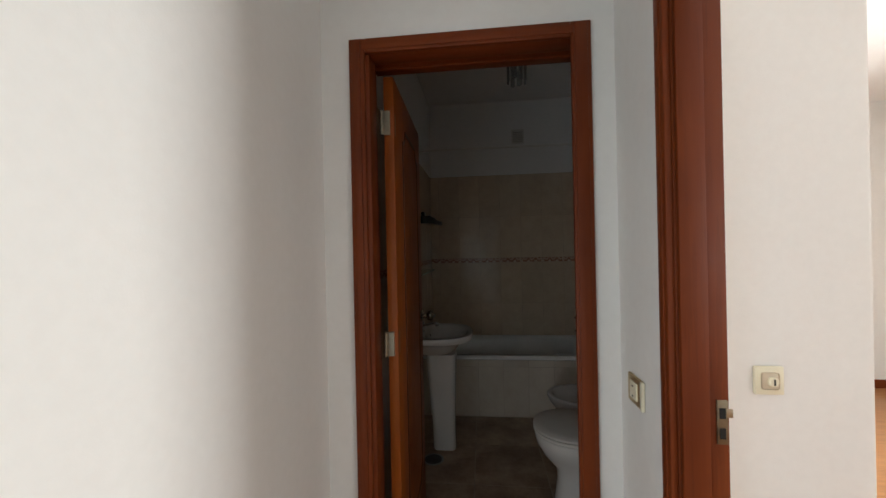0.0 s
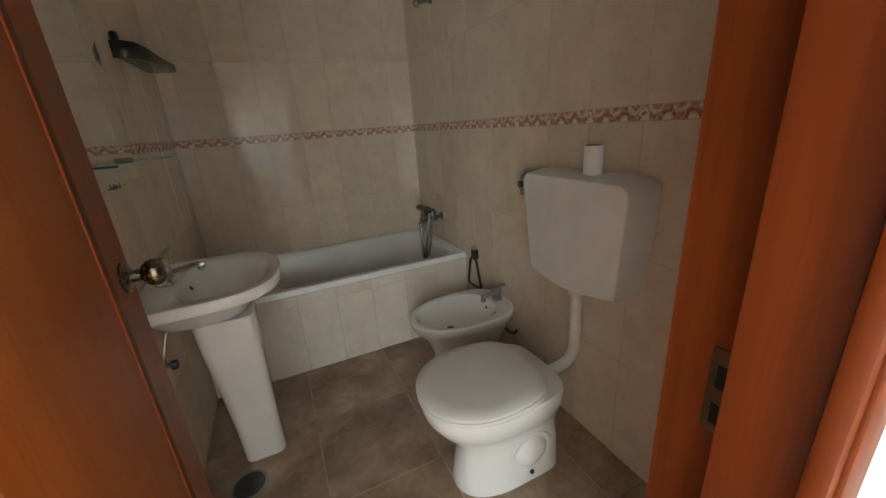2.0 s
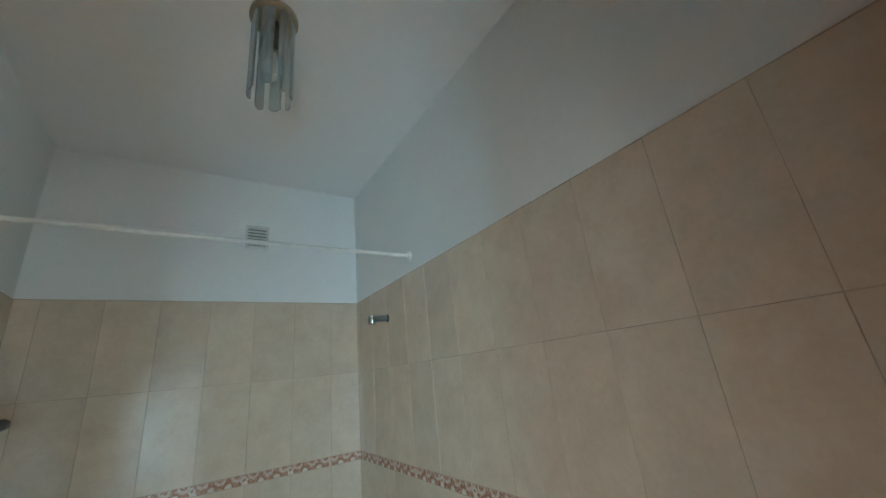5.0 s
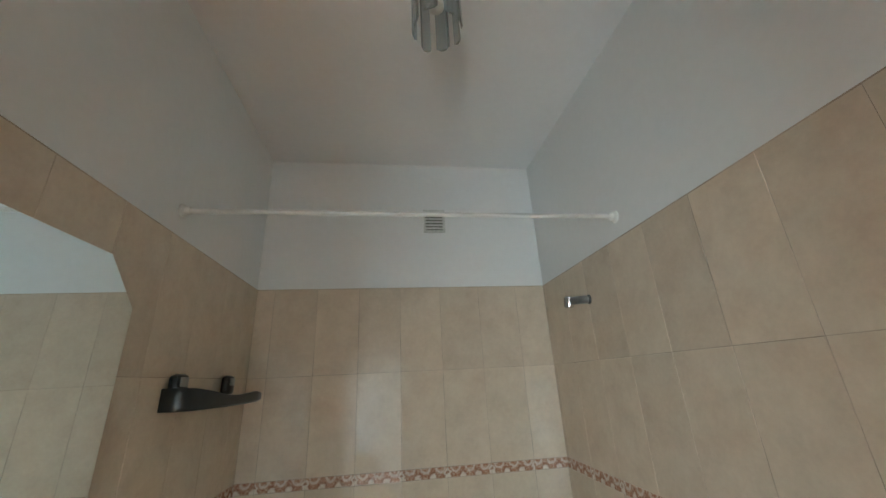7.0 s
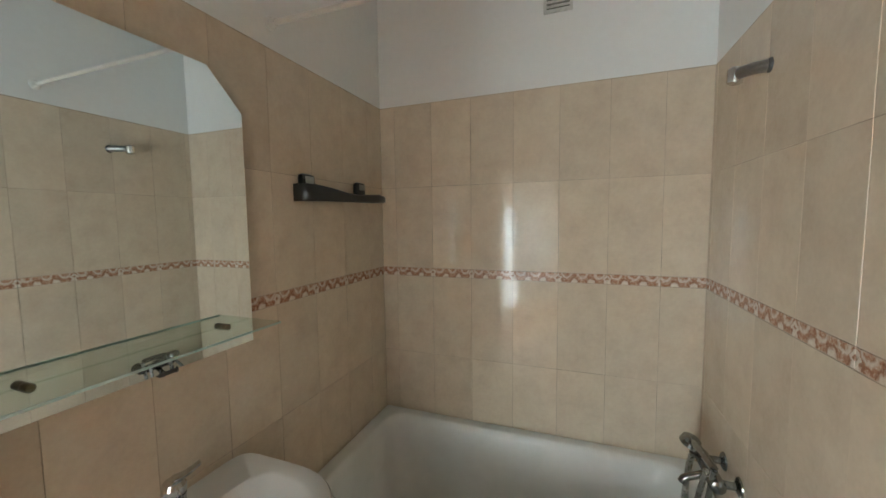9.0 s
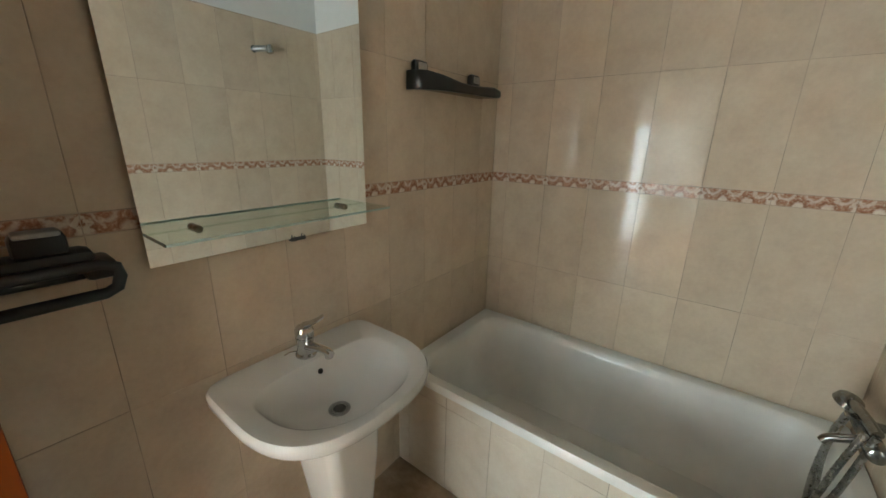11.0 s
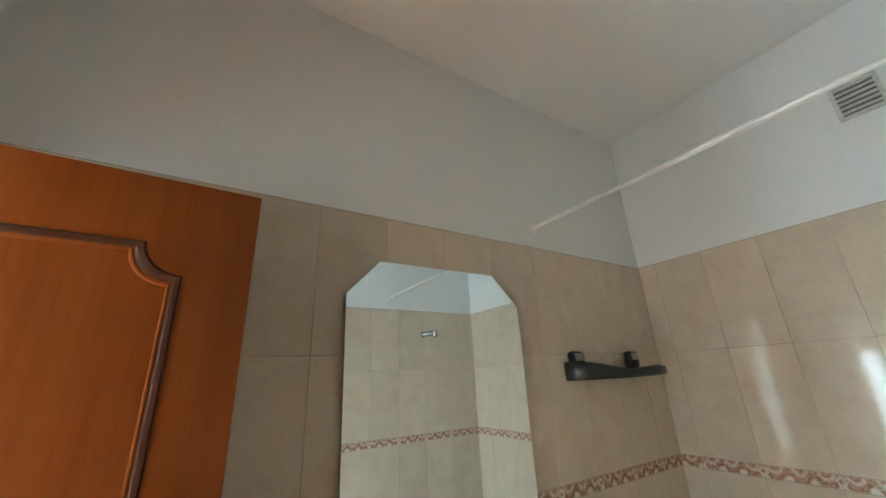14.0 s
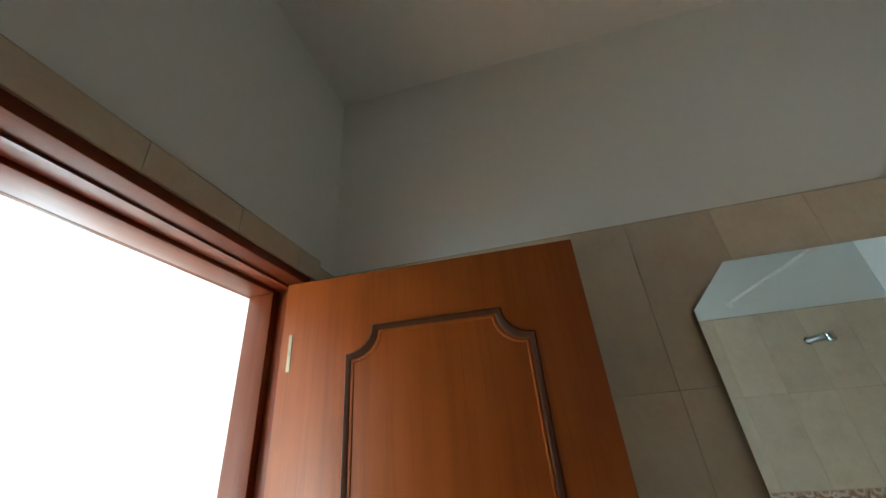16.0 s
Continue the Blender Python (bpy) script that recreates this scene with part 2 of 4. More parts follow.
MIRROR = Mat("mirror_silver", 0.015, 1.0, Base_Color=(0.87, 0.935, 0.945, 1.0)).m


def pane_glass():
    m = Mat("clear_green_glass", 0.02)
    clear = m.nt.nodes.new("ShaderNodeBsdfTransparent")
    clear.inputs[0].default_value = (0.93, 0.975, 0.95, 1)
    shine = m.nt.nodes.new("ShaderNodeBsdfGlossy")
    shine.inputs["Roughness"].default_value = 0.03
    both = m.nt.nodes.new("ShaderNodeMixShader")
    both.inputs[0].default_value = 0.09
    m.nt.links.new(clear.outputs[0], both.inputs[1])
    m.nt.links.new(shine.outputs[0], both.inputs[2])
    m.nt.links.new(both.outputs[0], m.nt.nodes["Material Output"].inputs[0])
    return m.m


GLASS = pane_glass()
LAMP_GLASS = Mat("smoked_lamp_glass", 0.12, 0.0, Base_Color=(0.68, 0.72, 0.72, 1.0), IOR=1.25, Transmission_Weight=0.75).m

GLASS_EDGE = plain("polished_glass_edge", (0.50, 0.62, 0.55), 0.12, vary=0.05)

# ---- shaping ----


def cap_box(bm, x0, x1, y0, y1, z0, z1, bevel=0.0):
    made = bmesh.ops.create_cube(bm, size=1)["verts"]
    for v in made:
        v.co = Vector((x0 + (x1 - x0) * (v.co.x + 0.5), y0 + (y1 - y0) * (v.co.y + 0.5), z0 + (z1 - z0) * (v.co.z + 0.5)))
    if bevel:
        edges = list({e for v in made for e in v.link_edges})
        bmesh.ops.bevel(bm, geom=edges, offset=bevel, segments=2, profile=0.5, affect="EDGES")
    return bm


def slab(x0, x1, y0, y1, z0, z1, bevel=0.0):
    return cap_box(bmesh.new(), x0, x1, y0, y1, z0, z1, bevel)


def loft(bm, rings, first=True, last=True):
    rows = [[bm.verts.new(p) for p in ring] for ring in rings]
    for a, b in zip(rows, rows[1:]):
        for i in range(len(a)):
            bm.faces.new((a[i], a[(i + 1) % len(a)], b[(i + 1) % len(a)], b[i]))
    if first:
        bm.faces.new(rows[0][::-1])
    if last:
        bm.faces.new(rows[-1])
    return bm


def rounded(cx, cy, hx, hy, r, z, n=6):
    """A rounded rectangle in plan."""
    out = []
    for k, (sx, sy) in enumerate(((1, 1), (-1, 1), (-1, -1), (1, -1))):
        for i in range(n + 1):
            a = math.pi / 2 * (k + i / n)
            out.append(Vector((cx + sx * (hx - r) + r * math.cos(a), cy + sy * (hy - r) + r * math.sin(a), z)))
    return out


def egg(xm, front, back, cy, hw, z, pf=2.0, pb=4.0, way=-1, n=56):
    """A D or egg shape in plan whose front points along way * x."""
    out = []
    for i in range(n):
        a = 2 * math.pi * i / n
        c, s = math.cos(a), math.sin(a)
        p = pf if c > 0 else pb
        reach = front if c > 0 else back
        x = math.copysign(abs(c) ** (2 / p), c) * reach
        y = math.copysign(abs(s) ** (2 / p), s) * hw
        out.append(Vector((xm + way * x, cy + way * y, z)))
    return out


def circle(centre, axis, r, n=18):
    q = Vector(axis).normalized().to_track_quat("Z", "Y")
    return [Vector(centre) + q @ Vector((r * math.cos(2 * math.pi * i / n), r * math.sin(2 * math.pi * i / n), 0)) for i in range(n)]


def turned(bm, base, axis, profile, n=18):
    """A turned solid: rows of (radius, distance along the axis from the base)."""
    d = Vector(axis).normalized()
    return loft(bm, [circle(Vector(base) + d * h, d, max(r, 0.0004), n) for r, h in profile])


def tube(bm, points, r, n=10):
    pts = [Vector(p) for p in points]
    rings, up = [], None
    for i, p in enumerate(pts):
        d = (pts[min(i + 1, len(pts) - 1)] - pts[max(i - 1, 0)]).normalized()
        if up is None:
            up = d.orthogonal().normalized()
        up = (up - d * up.dot(d)).normalized()
        side = d.cross(up)
        rings.append([p + (up * math.cos(2 * math.pi * k / n) + side * math.sin(2 * math.pi * k / n)) * r for k in range(n)])
    return loft(bm, rings)


def curve_points(points, steps=8):
    """A smooth line through the points."""
    p = [Vector(q) for q in points]
    p = [2 * p[0] - p[1]] + p + [2 * p[-1] - p[-2]]
    out = []
    for i in range(1, len(p) - 2):
        for k in range(steps):
            t = k / steps
            out.append(0.5 * (2 * p[i] + (p[i + 1] - p[i - 1]) * t + (2 * p[i - 1] - 5 * p[i] + 4 * p[i + 1] - p[i + 2]) * t * t
                              + (3 * p[i] - p[i - 1] - 3 * p[i + 1] + p[i + 2]) * t ** 3))
    return out + [p[-2]]


def mesh_of(name, bm, material, smooth=True):
    bmesh.ops.recalc_face_normals(bm, faces=bm.faces)
    me = bpy.data.meshes.new(name)
    bm.to_mesh(me)
    bm.free()
    me.materials.append(material)
    if smooth:
        me.shade_smooth()
        me.set_sharp_from_angle(angle=radians(38))
    return me


def part(name, bm, material, parent=None, label="", smooth=True):
    """One bmesh as ONE mesh object under a thing or a part."""
    ob = new(name, mesh_of(name, bm, material, smooth))
    if parent:
        ob.parent = parent
        ob.matrix_parent_inverse = Matrix.Translation(-parent.matrix_basis.translation) if parent.type == "EMPTY" else Matrix.Identity(4)
    return tagged(ob, label)


def thing(name, label, category, at, group=""):
    ob = new(name)
    ob.location = at
    ob.empty_display_size = 0.05
    return tagged(ob, label, category, group)


def structure(name, bm, material, label="", smooth=False):
    return tagged(part(name, bm, material, None, label, smooth), category=name.split("_")[0], kind="structure")


# ---- bathroom shell ----
TH = 0.0014  # the tiles stand this far out from the wall
floor = structure("floor", slab(-0.007, W + 0.007, -0.10, L + 0.007, -0.12, -TH), FLOOR_GROUT, "brown mottled square floor tiles with pale joints")
ceiling = structure("ceiling", slab(-0.12, W + 0.12, HY + 0.03, L + 0.12, ZC, ZC + 0.1), CEILING, "plain white painted bathroom ceiling")
wall_west = structure("wall_west", slab(-0.12, -TH, HY + 0.035, L + 0.12, -0.12, ZT + 0.003), GROUT, "beige glazed wall tiles with a red-brown border")
wall_north = structure("wall_north", slab(-TH, W + TH, L + TH, L + 0.12, -0.12, ZT + 0.003), GROUT, "beige glazed wall tiles above the bathtub")
wall_east = structure("wall_east", slab(W + TH, W + 0.12, HY + 0.035, L + 0.12, -0.12, ZT + 0.003), GROUT, "beige glazed wall tiles behind the toilet")
# plastered upper walls, a little behind the tiles' faces
structure("wall_upper_west", slab(-0.12, -0.003, HY + 0.035, L + 0.12, ZT + 0.003, ZC), PAINT, "white plaster above the wall tiles")
structure("wall_upper_north", slab(-0.003, W + 0.003, L + 0.003, L + 0.12, ZT + 0.003, ZC), PAINT, "white plaster above the wall tiles")
structure("wall_upper_east", slab(W + 0.003, W + 0.12, HY + 0.035, L + 0.12, ZT + 0.003, ZC), PAINT, "white plaster above the wall tiles")
FT = 1.992   # top of the door frame
FL, FR = 0.108, 0.870
bm = slab(-TH, FL, HY + 0.035, -TH, -0.12, ZT + 0.003)
cap_box(bm, FR, W + TH, HY + 0.035, -TH, -0.12, ZT + 0.003)
cap_box(bm, FL, FR, HY + 0.035, 0.020 - TH, FT, ZT + 0.003)
wall_south = structure("wall_south", bm, GROUT, "beige tiles beside and above the door frame")
structure("wall_upper_south", slab(-0.003, W + 0.003, HY + 0.035, -0.003, ZT + 0.003, ZC), PAINT, "white plaster above the door")

# ---- hall and the room beside it ----
bm = slab(-0.12, FL, HY, HY + 0.035, -0.12, 2.6)
cap_box(bm, 0.830, HE, HY, HY + 0.035, -0.12, 2.6)
cap_box(bm, FL, 0.830, HY, HY + 0.035, FT, 2.6)
structure("wall_hall_north", bm, HALL_PAINT, "white painted hall wall round the bathroom door")
bm = slab(-0.12, 0.0, -1.35, HY, -0.12, 2.6)
cap_box(bm, -0.12, 0.0, -3.1, -2.25, -0.12, 2.6)
cap_box(bm, -0.12, 0.0, -2.25, -1.35, 2.02, 2.6)
structure("wall_hall_west", bm, HALL_PAINT, "white painted hall wall catching daylight")
EY0, EY1 = -0.460, -1.24       # the doorway in the hall's east wall
bm = slab(HX, HE, EY0 + 0.03, HY, -0.12, 2.6)
cap_box(bm, HX, HE, -3.1, EY1 - 0.03, -0.12, 2.6)
cap_box(bm, HX, HE, EY1 - 0.03, EY0 + 0.03, 2.08, 2.6)
structure("wall_hall_east", bm, HALL_PAINT, "white painted hall wall with a doorway")
# unseen end wall, its opening made up to hold the fill lamp
bm = slab(-0.12, 0.05, -3.1, -2.98, -0.12, 2.6)
cap_box(bm, 0.45, 1.02, -3.1, -2.98, -0.12, 2.6)
cap_box(bm, 0.05, 0.45, -3.1, -2.98, 1.68, 2.6)
cap_box(bm, 0.05, 0.45, -3.1, -2.98, -0.12, 0.12)
structure("wall_hall_south", bm, HALL_PAINT, "unseen white wall with a tall opening for an added fill lamp")
structure("wall_room_north", slab(HE, 1.500, -0.213, -0.145, -0.12, 2.6), HALL_PAINT, "cream-white wall of the neighbouring room")
structure("wall_room_west", slab(1.559, 1.570, -0.145, 2.5, -0.12, 2.6), HALL_PAINT, "white side wall of the neighbouring room")
structure("wall_room_back", slab(1.56, 4.5, 2.45, 2.55, -0.12, 2.6), HALL_PAINT, "white far wall of the neighbouring room")
bm = slab(4.3, 4.4, -3.1, -0.30, -0.12, 2.6)
cap_box(bm, 4.3, 4.4, 0.60, 2.45, -0.12, 2.6)
cap_box(bm, 4.3, 4.4, -0.30, 0.60, -0.12, 0.8)
cap_box(bm, 4.3, 4.4, -0.30, 0.60, 2.2, 2.6)
structure("wall_room_east", bm, HALL_PAINT, "white wall with a window opening")
bm = slab(HE, 3.1, -3.1, -3.0, -0.12, 2.6)
cap_box(bm, 4.1, 4.3, -3.1, -3.0, -0.12, 2.6)
cap_box(bm, 3.1, 4.1, -3.1, -3.0, -0.12, 0.8)
cap_box(bm, 3.1, 4.1, -3.1, -3.0, 2.2, 2.6)
structure("wall_room_south", bm, HALL_PAINT, "white wall with a wide window opening")
structure("ceiling_hall", slab(-0.12, 4.5, -3.1, HY + 0.03, 2.6, 2.7), CEILING, "plain white hall ceiling")
structure("ceiling_room", slab(1.56, 4.5, HY + 0.03, 2.55, 2.6, 2.7), CEILING, "plain white ceiling of the neighbouring room")
hall_floor = structure("floor_hall", slab(-0.12, HE - 0.002, -3.1, HY + 0.045, -0.14, -0.016), DARK_WOOD, "orange-brown varnished parquet boards")
bm = slab(1.56, 4.5, HY + 0.045, 2.55, -0.14, -0.002)
cap_box(bm, HE, 4.5, -3.1, HY + 0.045, -0.14, -0.002)
structure("floor_room", bm, PARQUET, "orange-brown varnished parquet")
structure("baseboard", slab(1.6, 4.3, 2.435, 2.45, -0.002, 0.075, 0.003), FRAME_X, "dark varnished wooden skirting board")

# ---- bathroom door frame ----
door_1 = tagged(thing("door_1", "red-brown varnished wooden door frame round the bathroom doorway", "door frame", (0.48, HY, 0.0)), kind="structure")


def upright(parent, x0, x1, y0, y1, z1, name, material=None):
    return part(name, slab(x0, x1, y0, y1, 0.0, z1, 0.003), material or FRAME, parent)


# linings in two steps: the rebate for the leaf, then the stop towards the hall
upright(door_1, FL, JL, -0.078, 0.004, FT, "jamb")
upright(door_1, JR, FR, -0.078, 0.004, FT, "jamb")
upright(door_1, FL, 0.158, HY - 0.002, -0.078, FT, "door_stop")
bm = slab(0.794, 0.830, HY - 0.002, -0.078, 0.0, FT, 0.003)
cap_box(bm, 0.829, FR, HY + 0.036, -0.0785, 0.0, FT)
part("door_stop", bm, FRAME, door_1)
part("lintel", slab(JL, JR, -0.078, 0.016, 1.970, FT, 0.002), FRAME_X, door_1)
part("lintel_stop", slab(0.158, 0.794, HY - 0.002, -0.078, 1.961, FT, 0.002), FRAME_X, door_1)
part("lintel_bead", slab(JL, JR, -0.036, -0.028, 1.965, 1.970), FRAME_X, door_1)


def casing(parent, x0, x1, name):
    bm = slab(x0, x1, HY - 0.016, HY, 0.0, 2.007, 0.004)
    cap_box(bm, x0 + 0.009, x1 - 0.012, HY - 0.020, HY - 0.014, 0.0, 1.997, 0.002)
    return part(name, bm, FRAME, parent)


casing(door_1, 0.096, 0.146, "casing")
casing(door_1, 0.774, 0.832, "casing")
bm = slab(0.146, 0.774, HY - 0.016, HY, 1.961, 2.007, 0.004)
cap_box(bm, 0.140, 0.780, HY - 0.020, HY - 0.014, 1.970, 1.997, 0.002)
part("casing_head", bm, FRAME_X, door_1)
# strike plate with two square holes
plate = part("strike_plate", slab(JR - 0.0025, JR + 0.001, -0.076, -0.044, 0.900, 1.000, 0.001), OLD_BRASS, door_1, "dull brass strike plate")
part("latch_hole", slab(JR - 0.004, JR - 0.002, -0.070, -0.052, 0.956, 0.982), DARK, plate)
part("bolt_hole", slab(JR - 0.004, JR - 0.002, -0.070, -0.052, 0.912, 0.936), DARK, plate)

# ---- bathroom door, standing open along the west wall ----
DOOR = thing("door_leaf", "orange-brown varnished wooden door standing open", "door", (0.165, -0.058, 0.0))
LW, LH, LT = 0.664, 1.950, 0.036


def leaf_part(name, bm, material, parent=None, label="", smooth=True):
    """Local space of the leaf: x along its width, y into its thickness, z up."""
    ob = new(name, mesh_of(name, bm, material, smooth))
    ob.parent = parent or DOOR
    return tagged(ob, label)


DOOR.matrix_basis = pose(0.200, -0.005, 0.006, 0, 0, 90 + 2.1)
leaf_part("leaf", slab(0.0, LW, 0.0, LT, 0.0, LH, 0.0025), LEAF)


def panel_outline(inset):
    """Closed outline of the panel with hollowed corners, in the leaf's plane."""
    x0, x1, z0, z1, rx, rz = 0.156 + inset, 0.556 - inset, 0.20 + inset, 1.824 - inset, 0.060, 0.056
    out = []
    for cx, cz, a0 in ((x1, z1, 180), (x0, z1, 270), (x0, z0, 0), (x1, z0, 90)):
        steps = [(cx + rx * math.cos(radians(a0 + 90 * k / 6)), cz + rz * math.sin(radians(a0 + 90 * k / 6))) for k in range(7)]
        out += steps[::-1]
    return out


def moulding(inset, width, height):
    """A rounded strip that follows the panel's outline."""
    rings = []
    for off, h in ((0.0, 0.001), (width * 0.25, -height), (width * 0.7, -height * 0.8), (width, 0.001)):
        rings.append([Vector((x, h, z)) for x, z in panel_outline(inset + off)])
    return loft(bmesh.new(), rings, False, False)


# the panel's routed groove, built as a raised strip in a darker colour
leaf_part("panel_moulding", moulding(0.0, 0.015, 0.004), DARK_WOOD, None, "dark moulded panel line")
leaf_part("panel_bead", moulding(0.016, 0.006, 0.0022), LEAF)
knob = leaf_part("door_knob", turned(bmesh.new(), (LW - 0.042, 0.0, 0.990), (0, -1, 0), [(0.030, 0), (0.030, 0.004), (0.024, 0.008), (0.012, 0.011), (0.011, 0.026), (0.018, 0.030), (0.024, 0.037), (0.0265, 0.046), (0.025, 0.055), (0.019, 0.062), (0.010, 0.066), (0.002, 0.067)], 24), metal("worn_knob_metal", (0.24, 0.21, 0.16), 0.22), None, "worn brass round door knob")
leaf_part("keyhole_button", turned(bmesh.new(), (LW - 0.042, -0.066, 0.990), (0, -1, 0), [(0.007, 0), (0.007, 0.006), (0.003, 0.008)], 12), DULL_CHROME, knob)
for hz in (1.785, 1.005, 0.22):
    hinge = leaf_part("hinge", turned(bmesh.new(), (-0.010, LT + 0.005, hz - 0.042), (0, 0, 1), [(0.0055, 0), (0.0055, 0.084), (0.003, 0.087)], 12), BRASS, None, "brass butt hinge")
    leaf_part("hinge_plate", slab(-0.008, 0.0, 0.013, LT + 0.002, hz - 0.042, hz + 0.042), BRASS, hinge, "", False)
    leaf_part("face_plate", slab(0.019, 0.027, -0.0012, 0.0005, hz - 0.040, hz + 0.040), OLD_BRASS, hinge, "dull brass plate", False)
    leaf_part("frame_plate", slab(-0.036, -0.010, 0.0595, 0.0625, hz - 0.042, hz + 0.042), BRASS, hinge, "", False)

# ---- doorway of the neighbouring room ----
door_2 = tagged(thing("door_2", "red-brown varnished door frame of the neighbouring room", "door frame", (HX, EY0, 0.0)), kind="structure")
part("jamb", slab(HX, HE, EY0, EY0 + 0.03, 0.0, 2.08, 0.003), FRAME, door_2)
part("door_stop", slab(HX + 0.004, HX + 0.058, EY0 - 0.012, EY0, 0.0, 2.05, 0.002), FRAME, door_2)
part("jamb", slab(HX, HE, EY1 - 0.03, EY1, 0.0, 2.08, 0.003), FRAME, door_2)
part("lintel", slab(HX, HE, EY1, EY0, 2.05, 2.08, 0.003), FRAME_Y, door_2)
for y0, y1, nm in ((EY0, EY0 + 0.040, "casing"), (EY1 - 0.048, EY1, "casing")):
    bm = slab(HX - 0.016, HX, y0, y1, 0.0, 2.10, 0.004)
    cap_box(bm, HX - 0.020, HX - 0.014, y0 + 0.010, y1 - 0.010, 0.0, 2.09, 0.002)
    part(nm, bm, FRAME, door_2)
part("casing_head", slab(HX - 0.016, HX, EY1, EY0, 2.052, 2.10, 0.004), FRAME_Y, door_2)
plate = part("strike_plate", slab(HE - 0.026, HE - 0.004, EY0 - 0.003, EY0 + 0.001, 0.926, 1.018, 0.001), OLD_BRASS, door_2, "dull brass strike plate")
part("latch_hole", slab(HE - 0.021, HE - 0.010, EY0 - 0.0045, EY0 - 0.002, 0.980, 1.002), DARK, plate)
part("bolt_hole", slab(HE - 0.021, HE - 0.010, EY0 - 0.0045, EY0 - 0.002, 0.938, 0.960), DARK, plate)
part("strike_lip", slab(HE - 0.008, HE + 0.005, EY0 - 0.004, EY0 + 0.001, 0.982, 1.000, 0.001), BRASS, plate)

# ---- switches ----
switch = thing("light_switch", "cream rocker light switch in a gold frame on the wall", "switch", (HX, -0.252, 0.957))
part("frame_plate", slab(HX - 0.009, HX, -0.302, -0.218, 0.921, 0.995, 0.003), GOLD, switch, "gold-coloured frame")
part("rim", slab(HX - 0.0115, HX - 0.002, -0.310, -0.299, 0.921, 0.995, 0.002), CREAM, switch)
part("rocker", slab(HX - 0.013, HX - 0.006, -0.281, -0.238, 0.936, 0.981, 0.003), CREAM, switch)
part("mark", slab(HX - 0.0138, HX - 0.0128, -0.264, -0.255, 0.969, 0.972), DARK, switch)
part("mark", slab(HX - 0.0138, HX - 0.0128, -0.262, -0.257, 0.942, 0.946), DARK, switch)
socket = thing("wall_socket", "cream wall socket with a round beige insert", "socket", (1.2490, -0.213, 0.976))
part("plate", slab(1.2130, 1.2840, -0.224, -0.213, 0.939, 1.014, 0.003), CREAM, socket)
part("insert", slab(1.2270, 1.2700, -0.228, -0.222, 0.954, 0.999, 0.006), plain("beige_socket_plastic", (0.58, 0.49, 0.36), 0.4), socket, "beige raised insert")
part("knob", turned(bmesh.new(), (1.2520, -0.227, 0.976), (0, -1, 0), [(0.013, 0), (0.013, 0.006), (0.010, 0.009)], 18), CREAM, socket)
part("slot", slab(1.2505, 1.2535, -0.238, -0.235, 0.968, 0.984), DARK, socket)

# ---- bathtub ----
TY, TZ = 1.640, 0.490
tub = thing("bathtub", "white enamelled built-in bathtub with a straight rim", "bathtub", (W / 2, 2.0, 0.0))
cx, cy, hx, hy = W / 2, (TY + L) / 2, W / 2 - 0.002, (L - TY) / 2 - 0.002
rings = [rounded(cx, cy, hx - 0.012, hy - 0.012, 0.006, TZ - 0.036), rounded(cx, cy, hx, hy, 0.008, TZ - 0.030), rounded(cx, cy, hx, hy, 0.010, TZ - 0.008),
         rounded(cx, cy, hx - 0.006, hy - 0.006, 0.012, TZ), rounded(cx, cy, hx - 0.052, hy - 0.044, 0.09, TZ - 0.001), rounded(cx, cy, hx - 0.062, hy - 0.054, 0.10, TZ - 0.008),
         rounded(cx, cy, hx - 0.072, hy - 0.064, 0.11, TZ - 0.035), rounded(cx - 0.01, cy, hx - 0.10, hy - 0.085, 0.13, TZ - 0.20), rounded(cx - 0.02, cy, hx - 0.15, hy - 0.11, 0.14, TZ - 0.32),
         rounded(cx - 0.02, cy, hx - 0.19, hy - 0.15, 0.12, TZ - 0.36), rounded(cx - 0.02, cy, hx - 0.40, hy - 0.25, 0.05, TZ - 0.365)]
part("shell", loft(bmesh.new(), rings, False, True), ENAMEL, tub)
part("drain", turned(bmesh.new(), (W - 0.30, cy, TZ - 0.366), (0, 0, 1), [(0.028, 0), (0.028, 0.003), (0.018, 0.004), (0.016, 0.001)], 20), CHROME, tub, "chrome drain")
apron = structure("tub_apron", slab(0.0, W, TY + 0.022, TY + 0.07, 0.0, TZ - 0.036), GROUT, "beige tiled apron of the bathtub, coloured lighter for the doorway's light")

